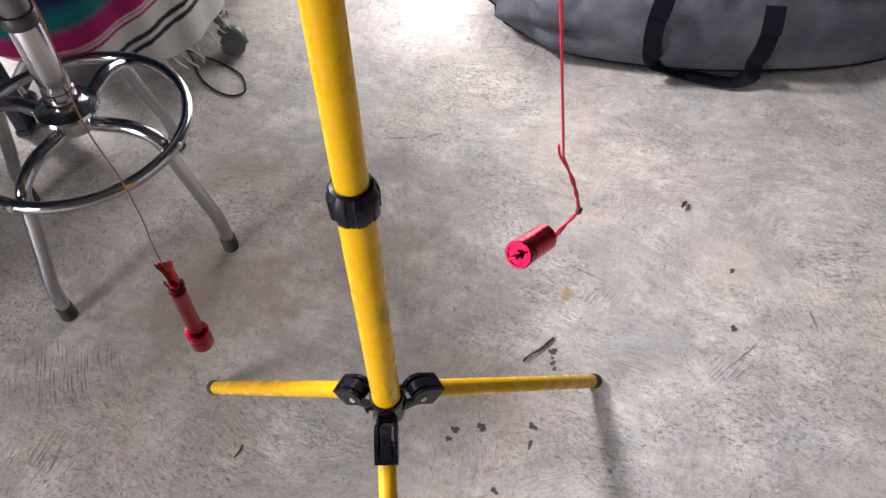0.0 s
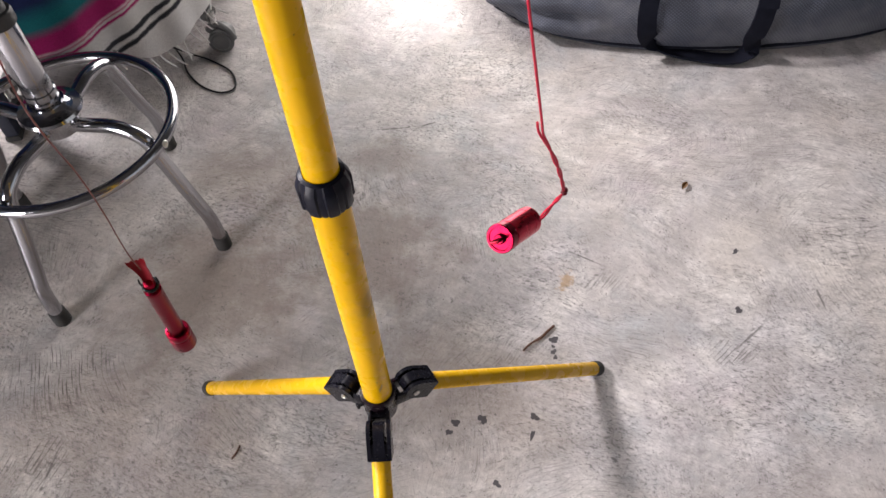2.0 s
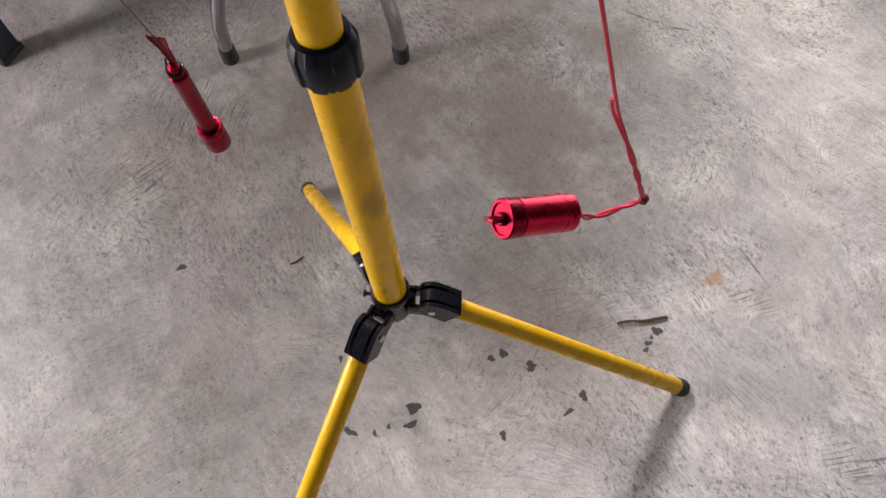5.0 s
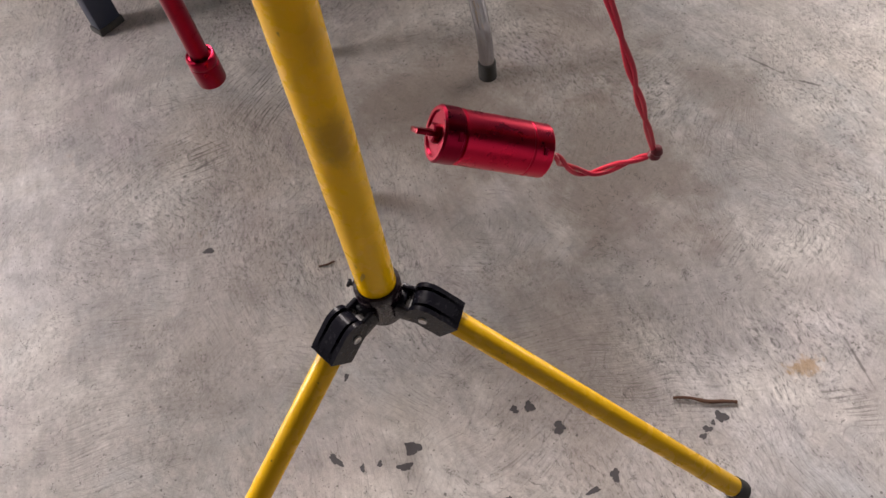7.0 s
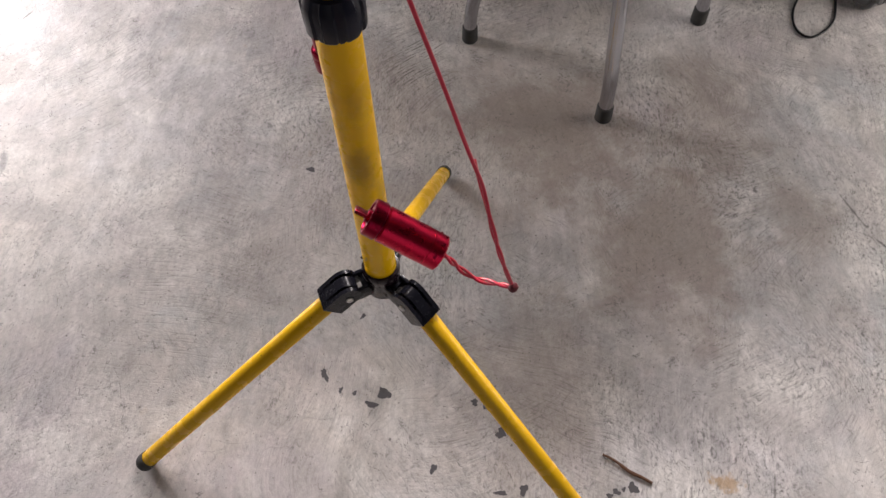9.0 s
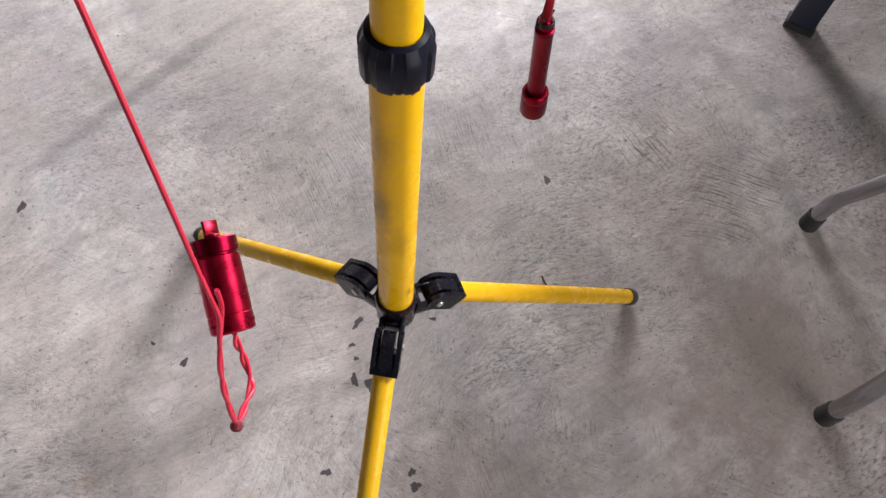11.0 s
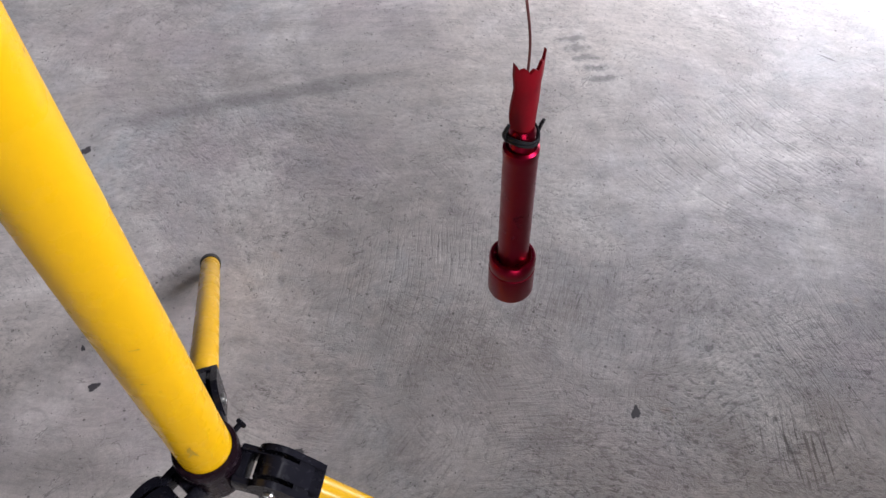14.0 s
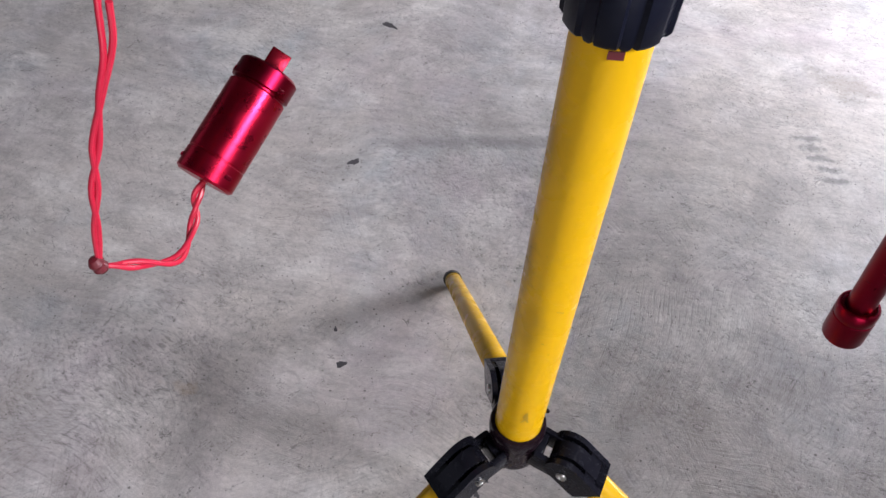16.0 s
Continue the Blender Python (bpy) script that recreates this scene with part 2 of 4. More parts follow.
    for x, y, hx, hy in ((0.60, 0.15, 0.36, 0.17), (-0.40, 0.0, 0.36, 0.14), (0.06, 0.73, 0.14, 0.10), (0.40, -0.25, 0.25, 0.20)):
        worn = n.math("MAXIMUM", worn, n.spot(x, y, hx, hy, -10, 0.9, 12))
    worn = n.math("MULTIPLY", worn, coarse)
    tone = n.mix(n.math("MULTIPLY", worn, 0.8), tone, n.ramp(speckle, (0.36, 0.25), (0.455, 0.90), (0.53, 1.02), (0.64, 1.2)), "MULTIPLY")
    scratch_height = n.math("ADD", scratch_height, n.math("MULTIPLY", n.ramp(speckle, (0.36, 1.0), (0.55, 0.0)), worn))
    # brown dirt with painted-in shade, a dragged dark smear and one small rust mark
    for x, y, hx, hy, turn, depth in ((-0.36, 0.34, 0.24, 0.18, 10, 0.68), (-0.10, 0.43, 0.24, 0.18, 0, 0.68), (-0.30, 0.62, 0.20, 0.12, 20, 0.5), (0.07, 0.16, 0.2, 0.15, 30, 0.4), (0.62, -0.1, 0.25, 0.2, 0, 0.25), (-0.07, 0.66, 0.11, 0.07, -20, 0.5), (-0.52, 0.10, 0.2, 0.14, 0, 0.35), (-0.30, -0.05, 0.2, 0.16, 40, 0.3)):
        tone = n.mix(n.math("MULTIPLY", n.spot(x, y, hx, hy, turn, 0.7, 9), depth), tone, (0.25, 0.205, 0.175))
    tone = n.mix(n.math("MULTIPLY", n.spot(-0.10, -0.61, 0.34, 0.022, 0, 0.4, 14), 0.5), tone, (0.19, 0.185, 0.185))
    tone = n.mix(n.math("MULTIPLY", n.spot(0.261, 0.352, 0.014, 0.028, 25, 0.8, 90), 0.75), tone, (0.40, 0.27, 0.14))
    # long curved hairlines
    for size, where, thin in ((5, 3, 0.004), (11, 14, 0.006)):
        bent = n.noise(size, 2, 0.5, n.mapped(shift=(where, where, 0)))
        curl = n.ramp(n.math("ABSOLUTE", n.math("SUBTRACT", bent, 0.5)), (0.0, 1.0), (thin, 0.0))
        curl = n.math("MULTIPLY", curl, n.ramp(n.noise(size * 1.7, 3, 0.6, n.mapped(shift=(4, where, 0))), (0.56, 0.0), (0.62, 0.8)))
        tone = n.mix(n.math("MULTIPLY", curl, 0.4), tone, (0.14, 0.135, 0.13))
    # short crooked cracks, in lots that lie different ways
    for size, turn, where, thin in ((26, 20, 5, 0.012), (34, 75, 23, 0.013), (22, -40, 41, 0.011), (55, 110, 67, 0.018)):
        bent = n.noise(size, 4, 0.6, n.mapped((0.6, 1.7, 1), (0, 0, turn), (where, where, 0), curly))
        crack = n.ramp(n.math("ABSOLUTE", n.math("SUBTRACT", bent, 0.5)), (thin * 0.3, 1.0), (thin, 0.0))
        bit = n.ramp(n.noise(size * 1.5, 3, 0.6, n.mapped(shift=(9, where, 0))), (0.56, 0.0), (0.62, 1.0))
        area = n.ramp(n.noise(4.0, 4, 0.65, n.mapped(shift=(where, 13, 0))), (0.46, 0.15), (0.58, 1.0))
        crack = n.math("MULTIPLY", n.math("MULTIPLY", crack, bit), area)
        tone = n.mix(n.math("MULTIPLY", crack, 0.75), tone, (0.13, 0.122, 0.115))
        scratch_height = n.math("ADD", scratch_height, crack)
    # dark flecks and pits
    for size, limit, where in ((17, 0.05, 40), (26, 0.07, 0), (60, 0.12, 5), (130, 0.14, 12), (95, 0.12, 27)):
        spot = n.math("ADD", n.cells(size, n.mapped(shift=(where, where, 0))), n.math("MULTIPLY", n.noise(size * 3, 2), 0.16))
        fleck = n.ramp(spot, (limit + 0.02, 1.0), (limit + 0.06, 0.0))
        seldom = n.ramp(n.noise(size * 0.21, 2, 0.5, n.mapped(shift=(where + 1, 2, 0))), (0.45, 0.0), (0.53, 1.0))
        tone = n.mix(n.math("MULTIPLY", n.math("MULTIPLY", fleck, seldom), 0.8), tone, (0.10, 0.095, 0.09))
    # faint rust blooms
    rusty = n.ramp(n.noise(8, 4, 0.7, n.mapped(shift=(33, 8, 0))), (0.68, 0.0), (0.76, 0.5))
    tone = n.mix(rusty, tone, (0.40, 0.30, 0.19))
    tone = n.mix(0.45, tone, n.ramp(fine, (0.25, 0.6), (0.75, 1.3)), "MULTIPLY")
    tone = n.mix(0.25, tone, n.ramp(grit, (0.3, 0.65), (0.7, 1.3)), "MULTIPLY")
    tone = n.mix(1.0, tone, (1.065, 1.035, 1.03), "MULTIPLY")
    n.set(base_color=tone, roughness=n.ramp(middle, (0.3, 0.7), (0.7, 0.5)))
    first = n.bump(n.math("ADD", n.math("MULTIPLY", fine, 0.6), n.math("MULTIPLY", grit, 0.4)), 0.35, 0.0012)
    n.bump(n.math("SUBTRACT", 1.0, scratch_height), 0.35, 0.0008, first)
    return n.material


def painted_tube(name, colour, worn, rough=0.36, brown_patches=(), smeared=0.15):
    """Yellow enamel with rubbed, dirty places and small chips; dark brown patches by x, y, z, half width, half height,
    depth.
    """
    n = Nodes(name)
    smear = n.noise(9, 6, 0.65, n.mapped((1, 1, 0.45)), 0.6)
    tone = n.mix(n.ramp(smear, (0.54, 0.0), (0.75, smeared)), colour, worn)
    for x, y, z, wide, high, depth in brown_patches:
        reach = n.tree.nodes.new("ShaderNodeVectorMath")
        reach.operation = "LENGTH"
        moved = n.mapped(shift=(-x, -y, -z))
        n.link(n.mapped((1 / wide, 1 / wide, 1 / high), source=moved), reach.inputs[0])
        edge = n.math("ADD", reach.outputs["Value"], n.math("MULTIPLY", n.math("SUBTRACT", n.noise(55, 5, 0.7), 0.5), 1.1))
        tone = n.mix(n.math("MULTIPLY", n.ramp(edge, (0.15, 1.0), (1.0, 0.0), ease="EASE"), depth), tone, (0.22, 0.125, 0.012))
    chips = n.math("ADD", n.cells(95, n.mapped((1, 1, 0.6))), n.math("MULTIPLY", n.noise(260, 2), 0.25))
    rare = n.ramp(n.noise(13, 2, 0.5, n.mapped(shift=(5, 5, 5))), (0.57, 0.0), (0.62, 1.0))
    tone = n.mix(n.math("MULTIPLY", n.ramp(chips, (0.17, 0.7), (0.23, 0.0)), rare), tone, (0.09, 0.06, 0.02))
    n.set(base_color=tone, roughness=n.ramp(n.noise(40, 4), (0.3, rough - 0.08), (0.7, rough + 0.1)), specular_ior_level=0.2)
    n.bump(n.noise(420, 2), 0.08, 0.0006)
    return n.material


def plain(name, low, high, rough=0.5, metal=0.0, scale=60, bump=0.1, depth=0.0006, spec=0.5):
    """A surface with grain at two scales between two close colours."""
    n = Nodes(name)
    grain = n.noise(scale, 5, 0.65)
    wear = n.noise(scale * 0.13, 4, 0.6, n.mapped(shift=(3, 7, 1)))
    tone = n.mix(n.ramp(wear, (0.35, 0.0), (0.7, 1.0)), n.mix(grain, low, high), high)
    n.set(base_color=tone, metallic=metal, specular_ior_level=spec,
          roughness=n.ramp(grain, (0.3, max(rough - 0.07, 0.02)), (0.7, min(rough + 0.07, 1.0))))
    n.bump(grain, bump, depth)
    return n.material


def woven(name, low, high, pitch=0.0042):
    """Coarse woven cloth with a raised grid of threads."""
    n = Nodes(name)
    k = 2 * math.pi / pitch
    x, y, z = n.split()
    along = n.math("SINE", n.math("MULTIPLY", n.math("ADD", x, n.math("MULTIPLY", y, 0.02)), k))
    across = n.math("SINE", n.math("MULTIPLY", n.math("ADD", z, n.math("MULTIPLY", y, 0.7)), k))
    weave = n.math("MULTIPLY", along, across)
    tone = n.mix(n.ramp(weave, (0.0, 0.0), (0.6, 1.0)), low, high)
    dust = n.ramp(n.noise(6, 5, 0.65), (0.45, 0.0), (0.75, 0.35))
    tone = n.mix(dust, tone, (0.34, 0.34, 0.35))
    n.set(base_color=tone, roughness=0.62, specular_ior_level=0.4)
    first = n.bump(n.noise(30, 5, 0.6), 0.25, 0.006)
    n.bump(weave, 0.6, 0.001, first)
    return n.material


def striped_cloth():
    """Saltillo weave: stripes that follow the hem, by height."""
    n = Nodes("striped_blanket_weave")
    x, y, z = n.split()
    h = n.math("ADD", z, n.math("MULTIPLY", n.math("SUBTRACT", n.noise(60, 3), 0.5), 0.006))
    fac = n.math("MULTIPLY", n.math("SUBTRACT", h, 0.1), 2.0)
    white, black = (0.44, 0.43, 0.425), (0.02, 0.02, 0.025)
    pink, teal, navy = (0.28, 0.012, 0.10), (0.01, 0.12, 0.14), (0.012, 0.02, 0.075)
    tone = n.ramp(fac, (0.0, white), (0.165, white), (0.17, black), (0.186, black), (0.19, white), (0.205, white), (0.21, black), (0.226, black),
                  (0.23, white), (0.29, white), (0.295, pink), (0.302, pink), (0.306, white), (0.311, white), (0.315, pink), (0.322, (0.5, 0.4, 0.42)), (0.33, pink), (0.385, pink), (0.42, teal), (0.455, teal), (0.51, navy), (1.0, navy))
    thread = n.noise(1.0, 2, 0.6, n.mapped((300, 300, 900)))
    tone = n.mix(0.5, tone, n.ramp(thread, (0.3, 0.55), (0.7, 1.25)), "MULTIPLY")
    n.set(base_color=tone, roughness=0.9, specular_ior_level=0.15)
    n.bump(thread, 0.5, 0.001)
    return n.material


CONCRETE = concrete()
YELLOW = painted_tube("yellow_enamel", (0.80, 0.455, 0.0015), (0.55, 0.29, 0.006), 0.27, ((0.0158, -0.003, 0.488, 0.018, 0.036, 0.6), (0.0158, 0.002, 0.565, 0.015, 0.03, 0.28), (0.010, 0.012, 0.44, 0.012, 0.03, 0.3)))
YELLOW_LEG = painted_tube("worn_yellow_enamel", (0.72, 0.41, 0.012), (0.60, 0.33, 0.018), 0.25, (), 0.12)
BLACK = plain("black_nylon", (0.004, 0.004, 0.006), (0.010, 0.010, 0.015), 0.24, scale=220, spec=0.2)
COLLAR = plain("ribbed_black_nylon", (0.004, 0.005, 0.009), (0.009, 0.010, 0.020), 0.34, scale=300, spec=0.14)
HUB = plain("plum_black_nylon", (0.006, 0.003, 0.005), (0.013, 0.006, 0.010), 0.26, scale=160, spec=0.25)
RUBBER = plain("black_rubber", (0.014, 0.014, 0.014), (0.035, 0.034, 0.033), 0.75, scale=180)
STEEL = plain("zinc_steel", (0.55, 0.54, 0.52), (0.70, 0.69, 0.67), 0.3, 1.0, 200)
CHROME = plain("chrome", (0.36, 0.36, 0.385), (0.46, 0.46, 0.485), 0.15, 1.0, 90, 0.04)
RED = plain("red_anodised_aluminium", (0.44, 0.007, 0.032), (0.56, 0.014, 0.052), 0.3, 1.0, 130, 0.05)
RED_DARK = plain("dark_red_anodised_aluminium", (0.18, 0.003, 0.016), (0.25, 0.005, 0.026), 0.32, 1.0, 130, 0.05)
RED_FACE = plain("brushed_red_face", (0.46, 0.008, 0.012), (0.56, 0.014, 0.022), 0.42, 0.97, 260, 0.08)
CORD = plain("red_cord_sheath", (0.44, 0.008, 0.03), (0.60, 0.018, 0.055), 0.34, 0.0, 300)
KNOT = plain("dark_knot", (0.07, 0.004, 0.008), (0.16, 0.01, 0.02), 0.5, 0.0, 400)
RED_TAB = plain("dull_red_tab", (0.13, 0.002, 0.010), (0.20, 0.005, 0.016), 0.3, 0.9, 260, 0.08)
TAPE = plain("red_tape", (0.30, 0.001, 0.008), (0.06, 0.006, 0.010), 0.45, 0.0, 80, spec=0.1)
WIRE = plain("dull_tie_wire", (0.10, 0.03, 0.03), (0.17, 0.06, 0.055), 0.4, 0.6, 260)
BLACK_WIRE = plain("black_wire", (0.006, 0.006, 0.008), (0.014, 0.014, 0.016), 0.4, scale=260, spec=0.2)
BAG = woven("grey_woven_canvas", (0.050, 0.056, 0.076), (0.098, 0.107, 0.140), 0.0075)
WEBBING = plain("black_webbing", (0.004, 0.005, 0.010), (0.010, 0.011, 0.019), 0.75, scale=420, bump=0.3, spec=0.1)
BLANKET = striped_cloth()
FRINGE = plain("white_wool", (0.40, 0.39, 0.38), (0.52, 0.51, 0.5), 0.9, scale=300)
NAVY = plain("navy_painted_steel", (0.012, 0.016, 0.032), (0.022, 0.028, 0.05), 0.5, scale=60)
GREY_PLASTIC = plain("grey_caster_plastic", (0.06, 0.06, 0.06), (0.11, 0.11, 0.11), 0.45, scale=120)
DARK_PLASTIC = plain("black_plastic", (0.02, 0.02, 0.022), (0.04, 0.04, 0.042), 0.45, scale=120)
VINYL = plain("black_vinyl", (0.018, 0.018, 0.02), (0.03, 0.03, 0.033), 0.4, scale=140)
SCUFF = plain("rubbed_dirty_enamel", (0.30, 0.17, 0.012), (0.55, 0.33, 0.012), 0.5, scale=500)
STAIN = plain("oil_stain", (0.045, 0.042, 0.046), (0.085, 0.08, 0.086), 0.55, scale=260)
BARK = plain("dry_twig", (0.075, 0.035, 0.022), (0.14, 0.07, 0.045), 0.85, scale=400, bump=0.5)
LEAF = plain("dry_leaf", (0.16, 0.085, 0.035), (0.28, 0.16, 0.07), 0.8, scale=400)
WALL = plain("grey_block_wall", (0.07, 0.068, 0.066), (0.11, 0.107, 0.104), 0.7, scale=40)
GROUND = plain("outdoor_concrete", (0.34, 0.33, 0.31), (0.46, 0.45, 0.43), 0.85, scale=8)

# ---- the garage ----
ROOM = (-1.68, 3.2, -3.0, 1.64, 2.75)  # x from, x to, y from, y to, height


def slab(name, x0, x1, y0, y1, z0, z1, material, label, category):
    return single(name, box((x1 - x0, y1 - y0, z1 - z0), pose((x0 + x1) / 2, (y0 + y1) / 2, (z0 + z1) / 2)), material, label, category, kind="structure")


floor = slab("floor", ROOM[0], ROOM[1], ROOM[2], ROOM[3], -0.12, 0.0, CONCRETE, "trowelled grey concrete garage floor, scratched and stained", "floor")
slab("ground", -60, 60, -60, 60, -0.3, -0.124, GROUND, "pale concrete drive outside the garage", "ground")
slab("ceiling", ROOM[0], ROOM[1], ROOM[2], ROOM[3], ROOM[4], ROOM[4] + 0.12, WALL, "plain grey garage ceiling", "ceiling")
# Unseen wall; its opening is added for the east fill lamp.
east = thing("wall_east", "pale grey block garage wall with an added, unseen wide opening", "wall", kind="structure")
for y0, y1, z0, z1 in ((-3.15, -1.8, -0.12, 2.87), (-1.8, 0.8, 2.05, 2.87), (0.8, 1.79, -0.12, 2.87)):
    part("wall_panel", box((0.15, y1 - y0, z1 - z0), pose(ROOM[1] + 0.075, (y0 + y1) / 2, (z0 + z1) / 2)), WALL, east)
slab("wall_south", ROOM[0], ROOM[1], ROOM[2] - 0.15, ROOM[2], -0.12, ROOM[4] + 0.12, WALL, "plain grey block garage wall", "wall")
# Doorway, side door and windows are unseen, assumed where the lamps stand.
north = thing("wall_north", "grey garage wall with an open doorway", "wall", kind="structure")
for x0, x1, z0, z1 in ((ROOM[0], -0.42, -0.12, 2.87), (0.52, ROOM[1], -0.12, 2.87), (-0.42, 0.52, 2.05, 2.87)):
    part("wall_panel", box((x1 - x0, 0.15, z1 - z0), pose((x0 + x1) / 2, ROOM[3] + 0.075, (z0 + z1) / 2)), WALL, north)
west = thing("wall_west", "grey garage wall with a side door and two windows", "wall", kind="structure")
for y0, y1, z0, z1 in ((-3.15, -2.05, -0.12, 2.87), (-2.05, -0.45, 1.9, 2.87), (-0.45, -0.3, -0.12, 2.87), (-0.3, 0.2, -0.12, 2.08), (-0.3, 0.2, 2.54, 2.87), (0.2, 0.86, -0.12, 2.87), (0.86, 1.30, -0.12, 1.64), (0.86, 1.30, 2.08, 2.87), (1.30, 1.79, -0.12, 2.87)):
    part("wall_panel", box((0.15, y1 - y0, z1 - z0), pose(ROOM[0] - 0.075, (y0 + y1) / 2, (z0 + z1) / 2)), WALL, west)


# ---- the yellow tripod ----
tripod = thing("tripod_stand", "yellow steel tripod stand with black nylon joints, on concrete", "tripod")
TUBE_R, POLE_R = 0.0161, 0.0138
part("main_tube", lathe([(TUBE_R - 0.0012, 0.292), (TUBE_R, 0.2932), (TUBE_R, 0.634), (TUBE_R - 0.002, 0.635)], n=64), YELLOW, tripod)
part("upper_tube", lathe([(POLE_R, 0.61), (POLE_R, 1.62), (POLE_R - 0.002, 1.622)], n=56), YELLOW, tripod)


def locking_collar():
    """A turning collar with eight flat grips and a cone top."""
    bm = bmesh.new()
    n, rows = 96, ((0.0165, 0.6245), (0.0196, 0.625), (0.0210, 0.627), (0.0214, 0.646), (0.0206, 0.6495), (0.0175, 0.656), (0.0146, 0.6575), (0.0139, 0.655))
    rings = []
    for r, z in rows:
        ring = []
        for i in range(n):
            a = 2 * math.pi * i / n
            grip = 0.5 + 0.5 * math.cos(8 * a)
            dent = 0.0016 * max(0.0, min(1.0, (grip - 0.55) * 6)) if 0.6248 < z < 0.651 else 0.0
            low = 0.0012 if grip > 0.9 and z < 0.6258 else 0.0
            ring.append(bm.verts.new(((r - dent) * math.cos(a), (r - dent) * math.sin(a), z - low)))
        rings.append(ring)
    for a, b in zip(rings, rings[1:]):
        for i in range(n):
            bm.faces.new((a[i], a[(i + 1) % n], b[(i + 1) % n], b[i]))
    return bm


part("locking_collar", locking_collar(), COLLAR, tripod, "ribbed black locking collar")
hub = part("hub", lathe([(0.012, 0.263), (0.0178, 0.2642), (0.0188, 0.267), (0.0188, 0.296), (0.0197, 0.298), (0.0197, 0.3045), (0.0190, 0.3065), (0.0165, 0.307), (0.0162, 0.302)], n=64), HUB, tripod, "black hub ring with a plum tint")
SCREW = radians(212)
screw_way = Vector((math.cos(SCREW), math.sin(SCREW), 0.25)).normalized()
screw_at = Vector((0.0188 * math.cos(SCREW), 0.0188 * math.sin(SCREW), 0.294))
part("clamp_screw", sweep([screw_at, screw_at + screw_way * 0.006], 0.0018, 12), BLACK, hub)
part("thumb_bar", box((0.0034, 0.0078, 0.0032), Matrix.Translation(screw_at + screw_way * 0.0072) @ axes(screw_way), 0.0014), BLACK, hub)
part("size_mark", plate([(-0.0018, -0.0030), (0.0018, -0.0030), (0.0018, 0.0030), (-0.0018, 0.0030)], 0.0006, Matrix.Translation((0.0161 * math.cos(1.45), 0.0161 * math.sin(1.45), 0.6206)) @ axes((math.cos(1.45), math.sin(1.45), 0))), KNOT, tripod, "small dark red printed mark")


def tube_mark(name, angle, z, wide, high, material, seed, parent, radius=TUBE_R, label=""):
    """A thin scuff that lies on the round of a tube."""
    q = random.Random(seed)
    bm = bmesh.new()
    rows = []
    for k in range(9):
        v = k / 8
        half = wide / 2 * math.sin(math.pi * min(0.97, max(0.03, v))) ** 0.6 * q.uniform(0.55, 1.0) / radius
        lean = 0.12 * math.sin(3 * v + seed)
        rows.append([bm.verts.new(((radius + 0.00025) * math.cos(angle + lean + half * u), (radius + 0.00025) * math.sin(angle + lean + half * u), z + high * (v - 0.5))) for u in (-1, -0.33, 0.33, 1)])
    for a, b in zip(rows, rows[1:]):
        for j in range(3):
            bm.faces.new((a[j], a[j + 1], b[j + 1], b[j]))
    return part(name, bm, material, parent, label)


for degrees_round, height, wide, high in ((92, 0.342, 0.0035, 0.014), (78, 0.339, 0.002, 0.008), (-60, 0.338, 0.004, 0.014), (-74, 0.352, 0.002, 0.008), (100, 0.46, 0.0018, 0.002), (88, 0.43, 0.0016, 0.0018), (20, 0.50, 0.002, 0.003)):
    tube_mark("scuff", radians(degrees_round), height, wide, high, SCUFF, int(height * 1000), tripod)


def hinge_outline(back, front, half):
    """Side view of a joint: round at the pivot, square towards the leg."""
    pts = [(front, -half), (front, half)]
    for i in range(15):
        a = math.pi / 2 + math.pi * i / 14
        pts.append((back * math.cos(a) * 1.0, half * math.sin(a)))
    pts.append((front - 0.006, -half))
    return [(x, y) for x, y in pts if x >= -back]


